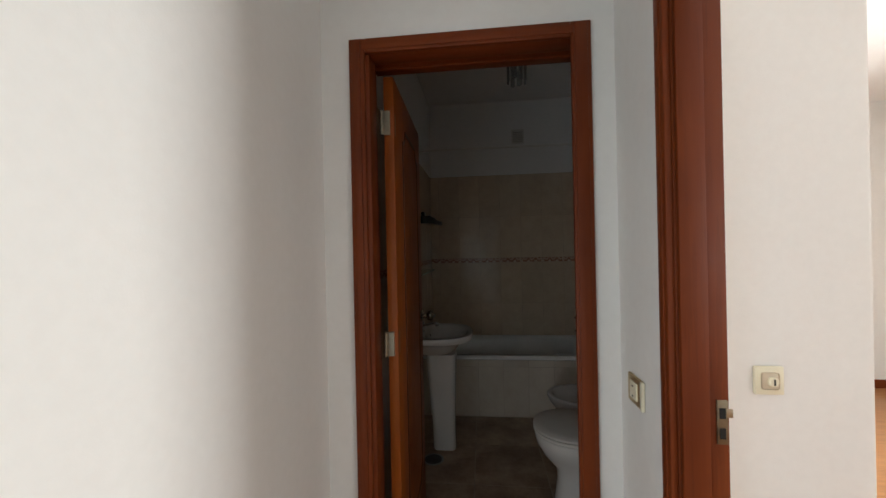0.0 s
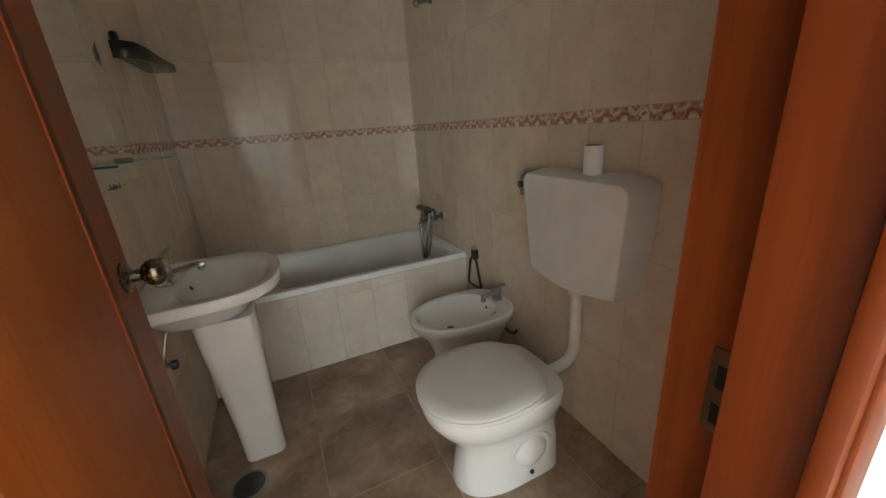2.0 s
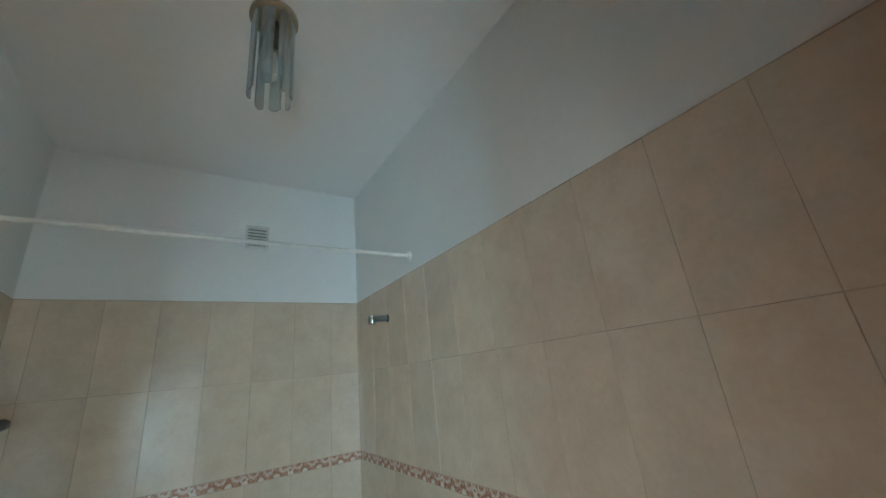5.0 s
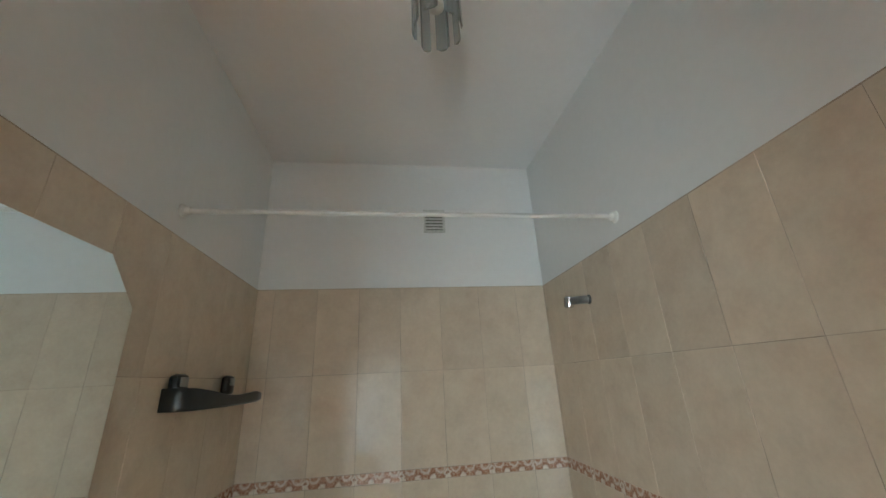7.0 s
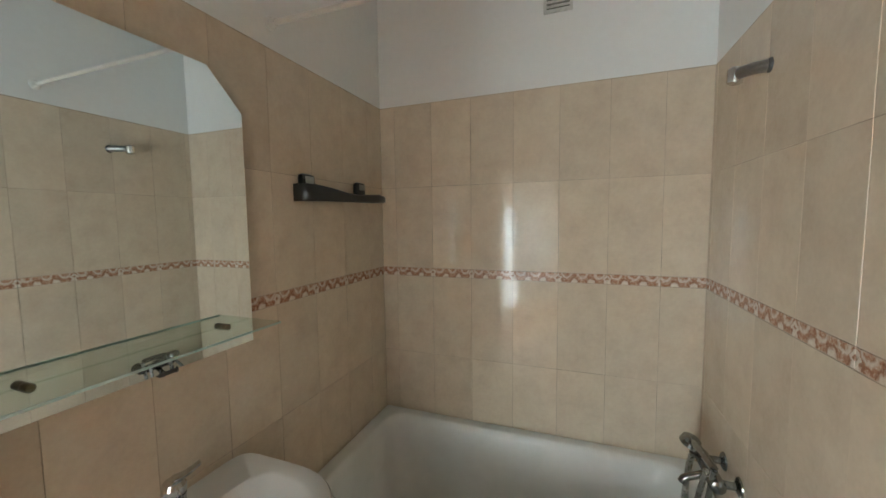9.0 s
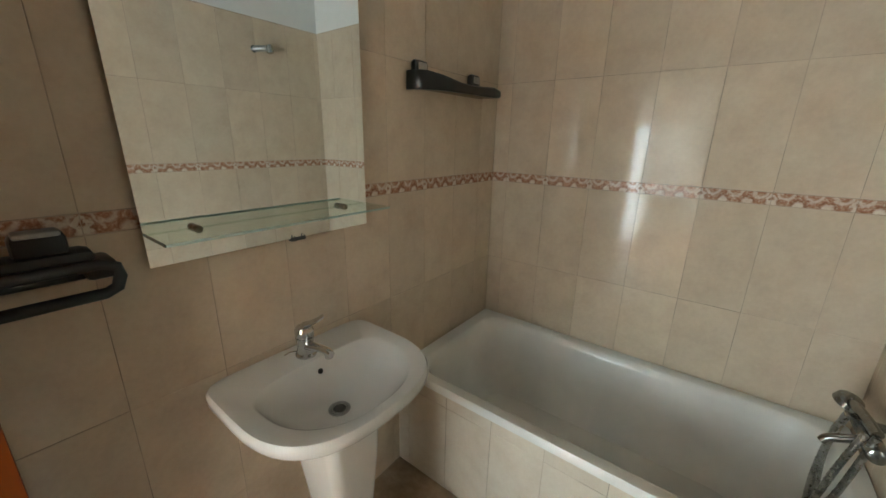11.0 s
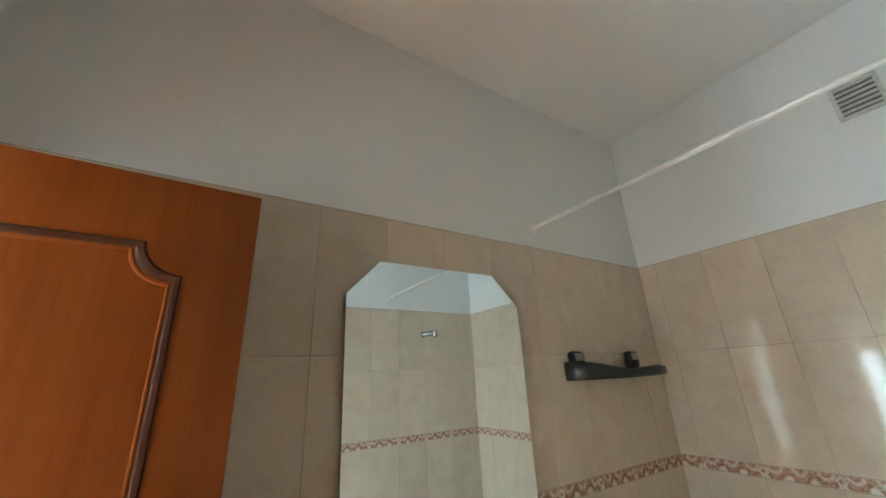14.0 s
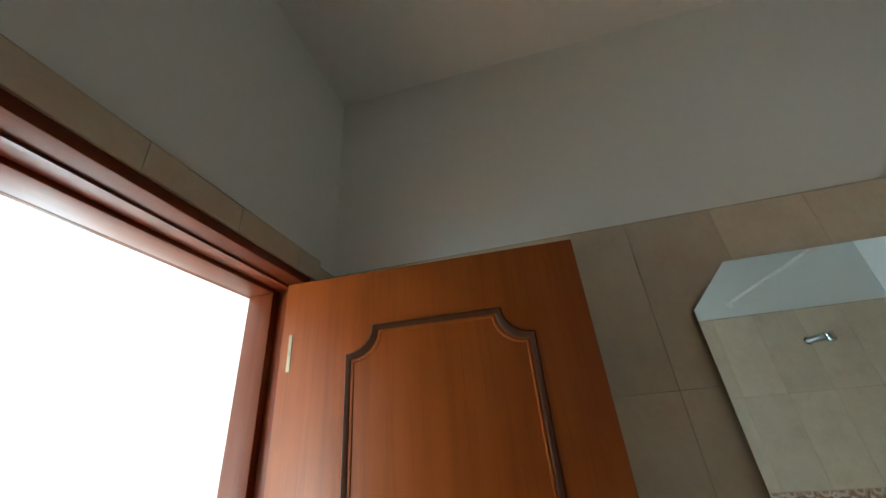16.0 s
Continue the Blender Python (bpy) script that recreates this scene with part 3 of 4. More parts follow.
# ---- washbasin ----
BY = 1.207
basin = thing("washbasin", "white ceramic washbasin on a tapered pedestal", "washbasin", (0.2, BY, 0.0))
BZ = 0.785
rings = [egg(0.17, 0.10, 0.10, BY, 0.09, BZ - 0.150, 2.4, 3, 1), egg(0.175, 0.13, 0.150, BY, 0.12, BZ - 0.125, 2.4, 4, 1), egg(0.18, 0.165, 0.170, BY, 0.17, BZ - 0.075, 2.4, 6, 1),
         egg(0.185, 0.195, 0.180, BY, 0.205, BZ - 0.048, 2.5, 8, 1), egg(0.185, 0.236, 0.181, BY - 0.004, 0.249, BZ - 0.037, 2.7, 9, 1), egg(0.185, 0.242, 0.181, BY - 0.004, 0.255, BZ - 0.028, 2.7, 9, 1), egg(0.185, 0.242, 0.181, BY - 0.004, 0.255, BZ - 0.008, 2.7, 9, 1),
         egg(0.185, 0.237, 0.177, BY - 0.004, 0.250, BZ, 2.7, 9, 1), egg(0.200, 0.195, 0.085, BY, 0.208, BZ - 0.003, 2.4, 3.4, 1), egg(0.200, 0.188, 0.079, BY, 0.200, BZ - 0.010, 2.3, 3.2, 1),
         egg(0.21, 0.155, 0.075, BY, 0.172, BZ - 0.05, 2.2, 2.8, 1), egg(0.215, 0.10, 0.06, BY, 0.112, BZ - 0.100, 2.1, 2.4, 1), egg(0.215, 0.04, 0.035, BY, 0.04, BZ - 0.118, 2, 2, 1)]
part("bowl", loft(bmesh.new(), rings, True, True), CERAMIC, basin)
rings = [rounded(0.226 - 0.02 * z, BY - 0.014, hxx, hyy, rr, z, 5) for hxx, hyy, rr, z in ((0.073, 0.045, 0.030, 0.0), (0.077, 0.049, 0.032, 0.010), (0.076, 0.052, 0.032, 0.15), (0.086, 0.066, 0.034, 0.38), (0.094, 0.080, 0.03, 0.53), (0.098, 0.088, 0.034, 0.645))]
part("pedestal", loft(bmesh.new(), rings), CERAMIC, basin)
part("waste", turned(bmesh.new(), (0.215, BY, BZ - 0.120), (0, 0, 1), [(0.030, 0), (0.030, 0.004), (0.024, 0.005), (0.021, 0.002)], 22), DULL_CHROME, basin, "dark chrome waste")
part("waste_hole", turned(bmesh.new(), (0.215, BY, BZ - 0.1155), (0, 0, 1), [(0.017, 0), (0.015, 0.001)], 18), RUBBER, basin)
part("overflow_hole", turned(bmesh.new(), (0.136, BY, BZ - 0.032), (0.8, 0, 0.5), [(0.0075, 0), (0.0075, 0.003), (0.006, 0.0035)], 14), DARK, basin)
tap = thing("basin_tap", "chrome single-lever mixer tap on the washbasin", "tap", (0.072, BY, BZ))
part("body", turned(bmesh.new(), (0.072, BY, BZ - 0.003), (0, 0, 1), [(0.030, 0), (0.030, 0.005), (0.024, 0.011), (0.023, 0.050), (0.025, 0.053), (0.025, 0.058)], 24), CHROME, tap)
part("cap", turned(bmesh.new(), (0.072, BY, BZ + 0.056), (0, 0, 1), [(0.023, 0), (0.026, 0.004), (0.026, 0.022), (0.021, 0.032), (0.010, 0.037)], 24), CHROME, tap)
part("spout", loft(bmesh.new(), [[Vector((0.080 + d, BY + w * math.cos(a), BZ + z + h * math.sin(a))) for a in [2 * math.pi * k / 12 for k in range(12)]]
                                 for d, z, w, h in ((0.0, 0.030, 0.016, 0.014), (0.035, 0.038, 0.014, 0.012), (0.075, 0.047, 0.0125, 0.010), (0.105, 0.050, 0.012, 0.010), (0.116, 0.046, 0.010, 0.009))]), CHROME, tap)
part("aerator", turned(bmesh.new(), (0.182, BY, BZ + 0.044), (0.15, 0, -1), [(0.011, 0), (0.011, 0.012), (0.009, 0.014)], 16), DULL_CHROME, tap)
part("lever", loft(bmesh.new(), [[Vector((0.070 + d * 0.42 - n * 0.9 * w, BY + d * 0.80 + n * 0.42 * w, BZ + z + t)) for n, t in ((-1, 0), (1, 0), (1, 0.006), (-1, 0.006))]
                                 for d, z, w in ((0.0, 0.088, 0.014), (0.024, 0.090, 0.012), (0.046, 0.097, 0.010), (0.062, 0.106, 0.008))]), CHROME, tap)
part("drain_chain", tube(bmesh.new(), curve_points([(0.05, BY - 0.008, BZ + 0.003), (0.044, BY - 0.03, BZ + 0.008), (0.04, BY - 0.05, BZ + 0.004)], 4), 0.002, 6), CHROME, tap)
valve = thing("angle_valve", "small chrome angle valve under the washbasin", "valve", (0.0, 1.100, 0.540))
part("rosette", turned(bmesh.new(), (0.0, 1.100, 0.540), (1, 0, 0), [(0.027, 0), (0.025, 0.004), (0.012, 0.008)], 18), DULL_CHROME, valve)
part("body", tube(bmesh.new(), [(0.0, 1.100, 0.540), (0.045, 1.100, 0.540)], 0.010), DULL_CHROME, valve)
part("handle", turned(bmesh.new(), (0.042, 1.100, 0.540), (1, 0, 0), [(0.010, 0), (0.017, 0.004), (0.017, 0.018), (0.012, 0.022)], 8), RUBBER, valve)
part("outlet", tube(bmesh.new(), curve_points([(0.03, 1.100, 0.543), (0.032, 1.096, 0.578), (0.05, 1.12, 0.640), (0.07, 1.16, 0.690)], 6), 0.006), CHROME, valve, "thin supply hose")
grate = thing("floor_drain", "round dull chrome floor drain cover", "drain", (0.165, 1.040, 0.0))
part("rim", turned(bmesh.new(), (0.165, 1.040, -0.004), (0, 0, 1), [(0.066, 0), (0.066, 0.006), (0.060, 0.008), (0.055, 0.006)], 28), DULL_CHROME, grate)
part("cover", turned(bmesh.new(), (0.165, 1.040, -0.004), (0, 0, 1), [(0.054, 0), (0.054, 0.0065), (0.020, 0.0085), (0.004, 0.0088)], 28), RUBBER, grate, "dark domed cover")

# ---- toilet ----
KY = 0.686
toilet = thing("toilet", "white ceramic toilet with its lid closed", "toilet", (1.05, KY, 0.0))


def ring(x0, x1, hw, z, pf=2.0, pb=4.0, cy=KY, split=0.5):
    xm = x0 + (x1 - x0) * split
    return egg(xm, xm - x0, x1 - xm, cy, hw, z, pf, pb)


rings = [ring(0.850, 1.243, 0.118, 0.0, 2.3, 6), ring(0.849, 1.244, 0.119, 0.010, 2.3, 6), ring(0.858, 1.243, 0.114, 0.06, 2.2, 6), ring(0.868, 1.240, 0.108, 0.14, 2.2, 6), ring(0.862, 1.238, 0.110, 0.20, 2.2, 5),
         ring(0.798, 1.238, 0.146, 0.27, 2.1, 4), ring(0.764, 1.238, 0.174, 0.33, 2.1, 4), ring(0.756, 1.236, 0.180, 0.365, 2.1, 4), ring(0.756, 1.236, 0.180, 0.378, 2.1, 4), ring(0.764, 1.230, 0.174, 0.385, 2.1, 4)]
part("bowl", loft(bmesh.new(), rings), CERAMIC, toilet)
part("seat", loft(bmesh.new(), [ring(0.758, 1.172, 0.178, 0.3865, 2.1, 3.2), ring(0.751, 1.176, 0.184, 0.390, 2.1, 3.2), ring(0.751, 1.176, 0.184, 0.400, 2.1, 3.2), ring(0.758, 1.172, 0.178, 0.4035, 2.1, 3.2)]), SEAT_PLASTIC, toilet)
part("lid", loft(bmesh.new(), [ring(0.758, 1.163, 0.179, 0.4055, 2.1, 3.0), ring(0.750, 1.168, 0.186, 0.409, 2.1, 3.0), ring(0.750, 1.168, 0.186, 0.417, 2.1, 3.0), ring(0.758, 1.162, 0.178, 0.423, 2.1, 3.0), ring(0.796, 1.138, 0.15, 0.427, 2.1, 3.0), ring(0.900, 1.060, 0.06, 0.429, 2.1, 3.0)]), SEAT_PLASTIC, toilet, "closed white plastic lid")
for dy in (-0.075, 0.075):
    part("lid_hinge", turned(bmesh.new(), (1.172, KY + dy - 0.02, 0.398), (0, 1, 0), [(0.010, 0), (0.012, 0.003), (0.012, 0.037), (0.010, 0.04)], 14), SEAT_PLASTIC, toilet)
part("hinge_shelf", loft(bmesh.new(), [rounded(1.152, KY, 0.053, 0.150, 0.030, 0.352), rounded(1.152, KY, 0.060, 0.158, 0.034, 0.362), rounded(1.152, KY, 0.060, 0.158, 0.034, 0.379), rounded(1.152, KY, 0.054, 0.152, 0.030, 0.386)]), CERAMIC, toilet)
for side in (-1, 1):
    # the trap shows as a shallow swelling inside a hollowed oval on each flank
    rows = []
    for grow, out in ((1.0, -0.004), (0.93, 0.006), (0.84, 0.007), (0.74, 0.002), (0.60, 0.010), (0.40, 0.021), (0.12, 0.025)):
        rows.append([Vector((1.105 + 0.092 * grow * math.cos(a), KY + side * (0.104 + out), 0.118 + 0.092 * grow * math.sin(a))) for a in [2 * math.pi * k / 28 for k in range(28)]])
    part("trap", loft(bmesh.new(), rows, False, True), CERAMIC, toilet)
part("bolt_cap", turned(bmesh.new(), (1.094, KY - 0.124, 0.050), (0, -1, 0.25), [(0.0085, 0), (0.0085, 0.004), (0.005, 0.006)], 14), DARK, toilet, "dark bolt hole")

# ---- cistern and its pipes ----
cistern = thing("cistern", "off-white plastic wall-hung flush cistern", "cistern", (W, 0.725, 0.9))


def cistern_ring(x, grow):
    """The cistern's tapered outline, rounded, at a distance from the wall."""
    corners = [(0.452 - grow, 1.040 + grow, 0.046), (0.924 + grow, 1.040 + grow, 0.046), (0.866 + grow, 0.674 - grow * 0.5, 0.014), (0.676, 0.646 - grow, 0.08), (0.472 - grow, 0.690 - grow * 0.5, 0.014)]
    out = []
    n = len(corners)
    for i, (y, z, r) in enumerate(corners):
        p, a, b = Vector((y, z)), Vector(corners[i - 1][:2]), Vector(corners[(i + 1) % n][:2])
        da, db = (a - p).normalized(), (b - p).normalized()
        s, e = p + da * r, p + db * r
        for k in range(6):
            t = k / 5
            q = s * (1 - t) ** 2 + p * 2 * t * (1 - t) + e * t * t
            out.append(Vector((x, q.x, q.y)))
    return out


part("back_plate", loft(bmesh.new(), [cistern_ring(W, 0.006), cistern_ring(W - 0.0055, 0.006)]), PLASTIC, cistern)
part("tank", loft(bmesh.new(), [cistern_ring(W - 0.006, 0.012), cistern_ring(W - 0.035, 0.011), cistern_ring(W - 0.112, 0.001), cistern_ring(W - 0.119, -0.002), cistern_ring(W - 0.122, -0.008)]), PLASTIC, cistern)
pipe = thing("flush_pipe", "white plastic flush pipe bending to the toilet", "pipe", (1.39, 0.715, 0.5))
part("tube", tube(bmesh.new(), curve_points([(1.388, 0.690, 0.66), (1.388, 0.690, 0.55), (1.388, 0.690, 0.42), (1.380, 0.690, 0.365), (1.345, 0.688, 0.335), (1.27, 0.688, 0.322), (1.21, 0.688, 0.315)], 6), 0.021, 16), PVC, pipe)
part("collar", turned(bmesh.new(), (1.388, 0.690, 0.610), (0, 0, 1), [(0.026, 0), (0.030, 0.004), (0.030, 0.030), (0.024, 0.040)], 18), PVC, pipe)
part("elbow_sleeve", turned(bmesh.new(), (1.236, 0.688, 0.318), (1, 0, 0.25), [(0.030, 0), (0.030, 0.03), (0.023, 0.034)], 18), PVC, pipe)
roll = thing("paper_roll", "nearly used-up white toilet paper roll standing on the cistern", "toilet paper", (1.380, 0.644, 1.0480))
bm = loft(bmesh.new(), [circle((1.380, 0.644, z), (0, 0, 1), r, 26) for r, z in ((0.020, 1.1340), (0.0275, 1.1380), (0.029, 1.1360), (0.0295, 1.0880), (0.029, 1.0500), (0.026, 1.0490))])
part("paper", bm, PAPER, roll)
part("core", loft(bmesh.new(), [circle((1.380, 0.644, z), (0, 0, 1), r, 20) for r, z in ((0.0215, 1.1365), (0.0200, 1.1385), (0.0195, 1.1365), (0.0195, 1.0780))], False, True), CARD, roll, "brown cardboard core")
valve = thing("cistern_valve", "small chrome stop valve beside the cistern", "valve", (W, 1.075, 1.0))
part("rosette", turned(bmesh.new(), (W, 1.038, 0.975), (-1, 0, 0), [(0.022, 0), (0.020, 0.004), (0.010, 0.008)], 16), DULL_CHROME, valve)
part("body", tube(bmesh.new(), [(W, 1.038, 0.975), (W - 0.04, 1.038, 0.975)], 0.010), DULL_CHROME, valve)
part("handle", turned(bmesh.new(), (W - 0.036, 1.038, 0.975), (-1, 0, 0), [(0.009, 0), (0.015, 0.003), (0.015, 0.014), (0.010, 0.018)], 8), RUBBER, valve)
part("stem", turned(bmesh.new(), (W - 0.030, 1.038, 0.928), (0, 0, 1), [(0.009, 0), (0.013, 0.004), (0.013, 0.030), (0.010, 0.036), (0.012, 0.050), (0.012, 0.074), (0.006, 0.086)], 14), BRASS, valve, "tarnished upright valve body")
part("supply_hose", tube(bmesh.new(), curve_points([(W - 0.030, 1.036, 1.008), (W - 0.034, 1.015, 1.030), (W - 0.045, 0.975, 1.030), (W - 0.05, 0.93, 1.02)], 5), 0.0055, 8), DULL_CHROME, valve)

# ---- bidet ----
DY = 1.226
bidet = thing("bidet", "white ceramic floor-standing bidet", "bidet", (1.2, DY, 0.0))
rings = [ring(1.000, 1.34, 0.088, 0.0, 2.3, 5, DY), ring(0.998, 1.342, 0.090, 0.012, 2.3, 5, DY), ring(1.02, 1.35, 0.082, 0.08, 2.2, 5, DY), ring(1.02, 1.37, 0.086, 0.18, 2.2, 5, DY), ring(0.985, 1.40, 0.115, 0.255, 2.1, 4, DY, 0.55),
         ring(0.932, 1.425, 0.165, 0.315, 2.1, 3.2, DY, 0.55), ring(0.915, 1.432, 0.181, 0.350, 2.1, 3.0, DY, 0.55), ring(0.915, 1.432, 0.182, 0.362, 2.1, 3.0, DY, 0.55), ring(0.922, 1.428, 0.176, 0.369, 2.1, 3.0, DY, 0.55),
         ring(0.945, 1.345, 0.153, 0.367, 2.1, 2.6, DY, 0.55), ring(0.955, 1.335, 0.145, 0.355, 2.1, 2.6, DY, 0.55), ring(0.975, 1.31, 0.124, 0.315, 2.1, 2.4, DY, 0.52), ring(1.03, 1.24, 0.075, 0.284, 2, 2, DY), ring(1.09, 1.14, 0.02, 0.279, 2, 2, DY)]
part("bowl", loft(bmesh.new(), rings), CERAMIC, bidet)
part("waste", turned(bmesh.new(), (1.114, DY, 0.278), (0, 0, 1), [(0.018, 0), (0.018, 0.004), (0.012, 0.005), (0.010, 0.003)], 18), RUBBER, bidet, "dark bidet waste")
part("overflow_hole", turned(bmesh.new(), (1.322, DY, 0.335), (-1, 0, 0.4), [(0.0065, 0), (0.0065, 0.004), (0.005, 0.005)], 12), DARK, bidet)
part("inlet_hose", tube(bmesh.new(), curve_points([(1.39, DY - 0.03, 0.30), (1.40, DY - 0.05, 0.22), (1.42, DY - 0.09, 0.20), (W, DY - 0.10, 0.22)], 5), 0.007, 8), RUBBER, bidet)
btap = thing("bidet_tap", "small dull chrome mixer tap on the bidet", "tap", (1.385, DY, 0.367))
part("base_ring", turned(bmesh.new(), (1.385, DY, 0.364), (0, 0, 1), [(0.028, 0), (0.028, 0.004), (0.023, 0.009)], 20), DULL_CHROME, btap)
part("body", turned(bmesh.new(), (1.385, DY, 0.372), (0, 0, 1), [(0.022, 0), (0.021, 0.030), (0.024, 0.036), (0.024, 0.046), (0.020, 0.058), (0.008, 0.064)], 20), DULL_CHROME, btap)
part("spout", tube(bmesh.new(), curve_points([(1.382, DY, 0.390), (1.348, DY, 0.403), (1.314, DY, 0.400), (1.304, DY, 0.384)], 5), 0.012), DULL_CHROME, btap)
part("aerator", turned(bmesh.new(), (1.304, DY, 0.386), (0, 0, -1), [(0.012, 0), (0.0135, 0.002), (0.0135, 0.012), (0.009, 0.013)], 14), DULL_CHROME, btap)
part("lever", slab(1.352, 1.432, DY - 0.010, DY + 0.010, 0.432, 0.441, 0.003), DULL_CHROME, btap)

# ---- tub mixer, hand shower and hooks ----
STEEL = metal("tarnished_chrome", (0.30, 0.30, 0.285), 0.2)
HOSE = metal("shower_hose_metal", (0.50, 0.50, 0.48), 0.24)
mixer = thing("bath_mixer", "chrome wall-mounted bath mixer with a hanging shower hose", "mixer tap", (W, 2.02, 0.65))
MX = W - 0.062
part("body", turned(bmesh.new(), (MX, 1.935, 0.655), (0, 1, 0), [(0.012, 0), (0.020, 0.004), (0.023, 0.02), (0.021, 0.09), (0.023, 0.17), (0.020, 0.186), (0.010, 0.19)], 18), STEEL, mixer)
for y in (1.965, 2.095):
    arm = part("wall_arm", tube(bmesh.new(), [(W, y, 0.655), (MX, y, 0.655)], 0.012, 12), STEEL, mixer)
    part("rosette", turned(bmesh.new(), (W, y, 0.655), (-1, 0, 0), [(0.030, 0), (0.028, 0.005), (0.014, 0.012)], 18), STEEL, arm)
part("lever", loft(bmesh.new(), [[Vector((MX - d, 2.03 + w * s, 0.680 + d * 0.3 + t)) for s, t in ((-1, 0), (1, 0), (1, 0.008), (-1, 0.008))] for d, w in ((-0.012, 0.016), (0.03, 0.012), (0.055, 0.010))]), STEEL, mixer)
part("spout", tube(bmesh.new(), curve_points([(MX, 2.035, 0.640), (MX - 0.03, 2.035, 0.625), (MX - 0.065, 2.035, 0.608), (MX - 0.075, 2.035, 0.592)], 5), 0.012), STEEL, mixer)
part("hand_shower", tube(bmesh.new(), curve_points([(MX - 0.01, 1.955, 0.705), (MX - 0.02, 2.00, 0.712), (MX - 0.03, 2.06, 0.712), (MX - 0.035, 2.11, 0.700)], 6), 0.013), STEEL, mixer, "chrome hand shower on its cradle")
part("shower_head", turned(bmesh.new(), (MX - 0.030, 2.10, 0.720), (-0.25, 0.25, -1), [(0.014, 0), (0.030, 0.010), (0.034, 0.026), (0.030, 0.030)], 20), STEEL, mixer)
part("hose", tube(bmesh.new(), curve_points([(MX - 0.005, 2.130, 0.66), (MX - 0.02, 2.178, 0.57), (MX - 0.03, 2.150, 0.45), (MX - 0.035, 2.066, 0.360), (MX - 0.03, 1.998, 0.44), (MX - 0.02, 1.970, 0.57), (MX - 0.01, 1.955, 0.70)], 8), 0.0085), HOSE, mixer, "ribbed metal shower hose")
part("hose", tube(bmesh.new(), curve_points([(MX - 0.03, 2.080, 0.70), (MX - 0.045, 2.092, 0.58), (MX - 0.055, 2.078, 0.46), (MX - 0.055, 2.056, 0.352)], 7), 0.0095), HOSE, mixer)
part("hose", tube(bmesh.new(), curve_points([(MX - 0.020, 1.985, 0.68), (MX - 0.040, 1.990, 0.57), (MX - 0.050, 2.004, 0.46), (MX - 0.050, 2.040, 0.372)], 7), 0.0085), HOSE, mixer)
part("hose_end", turned(bmesh.new(), (MX - 0.047, 2.058, 0.334), (0, 0, 1), [(0.010, 0), (0.016, 0.004), (0.016, 0.040), (0.010, 0.048)], 12), STEEL, mixer)
hook = thing("shower_hook", "small chrome shower head holder on the tiles", "shower holder", (W, 1.918, 1.885))
part("wall_plate", turned(bmesh.new(), (W, 1.918, 1.885), (-1, 0, 0), [(0.020, 0), (0.019, 0.004), (0.013, 0.009)], 18), RUBBER, hook)
part("arm", tube(bmesh.new(), [(W, 1.918, 1.885), (W - 0.030, 1.938, 1.888), (W - 0.052, 1.968, 1.889)], 0.0165, 16), DULL_CHROME, hook, "dull grey holder arm")
part("clamp", turned(bmesh.new(), (W - 0.058, 1.985, 1.864), (0.1, -0.1, 1), [(0.014, 0), (0.020, 0.004), (0.022, 0.040), (0.016, 0.046)], 18), CHROME, hook)
ringh = thing("towel_ring", "black plastic towel ring beside the bathtub", "towel ring", (W, 1.508, 0.53))
part("mount", slab(W - 0.034, W, 1.486, 1.530, 0.490, 0.555, 0.010), BLACK, ringh)
part("cap", turned(bmesh.new(), (W - 0.020, 1.508, 0.550), (0, 0, 1), [(0.020, 0), (0.021, 0.008), (0.014, 0.013)], 16), DULL_CHROME, ringh, "chrome cap")
pts = curve_points([(W - 0.028, 1.505, 0.498), (W - 0.028, 1.535, 0.488), (W - 0.028, 1.552, 0.430), (W - 0.028, 1.572, 0.348), (W - 0.028, 1.560, 0.326),
                    (W - 0.028, 1.500, 0.328), (W - 0.028, 1.440, 0.334), (W - 0.028, 1.432, 0.354), (W - 0.028, 1.456, 0.430), (W - 0.028, 1.476, 0.488), (W - 0.028, 1.505, 0.498)], 4)
part("ring", tube(bmesh.new(), pts, 0.0075, 8), BLACK, ringh)

# ---- mirror, shelves ----
mirror = thing("mirror", "frameless wall mirror with clipped upper corners", "mirror", (0.0, 1.207, 1.5))
shape = [(0.905, 1.115), (1.501, 1.117), (1.502, 1.803), (1.398, 1.907), (0.992, 1.906), (0.897, 1.806)]
loop = [[Vector((x, y, z)) for y, z in shape] for x in (0.012, 0.0165)]
part("glass", loft(bmesh.new(), loop), MIRROR, mirror, "silvered glass", False)
part("backing", loft(bmesh.new(), [[Vector((x, 1.2075 + (y - 1.2075) * 0.985, 1.515 + (z - 1.515) * 0.985)) for y, z in shape] for x in (0.0, 0.0118)]), plain("brown_board", (0.08, 0.06, 0.045), 0.8), mirror, "", False)
clip = part("clip", slab(0.0, 0.020, 1.226, 1.272, 1.108, 1.119, 0.003), RUBBER, mirror, "dark metal hook plate under the mirror")
for y in (1.234, 1.264):
    part("prong", tube(bmesh.new(), curve_points([(0.016, y, 1.112), (0.022, y, 1.110), (0.024, y, 1.118), (0.023, y, 1.124)], 4), 0.0018, 8), RUBBER, clip)
shelf = thing("glass_shelf", "clear glass shelf across the foot of the mirror", "shelf", (0.02, 1.2, 1.187))
plate = part("plate", slab(0.0195, 0.140, 0.908, 1.490, 1.184, 1.190), GLASS, shelf, "", False)
plate.visible_shadow = False
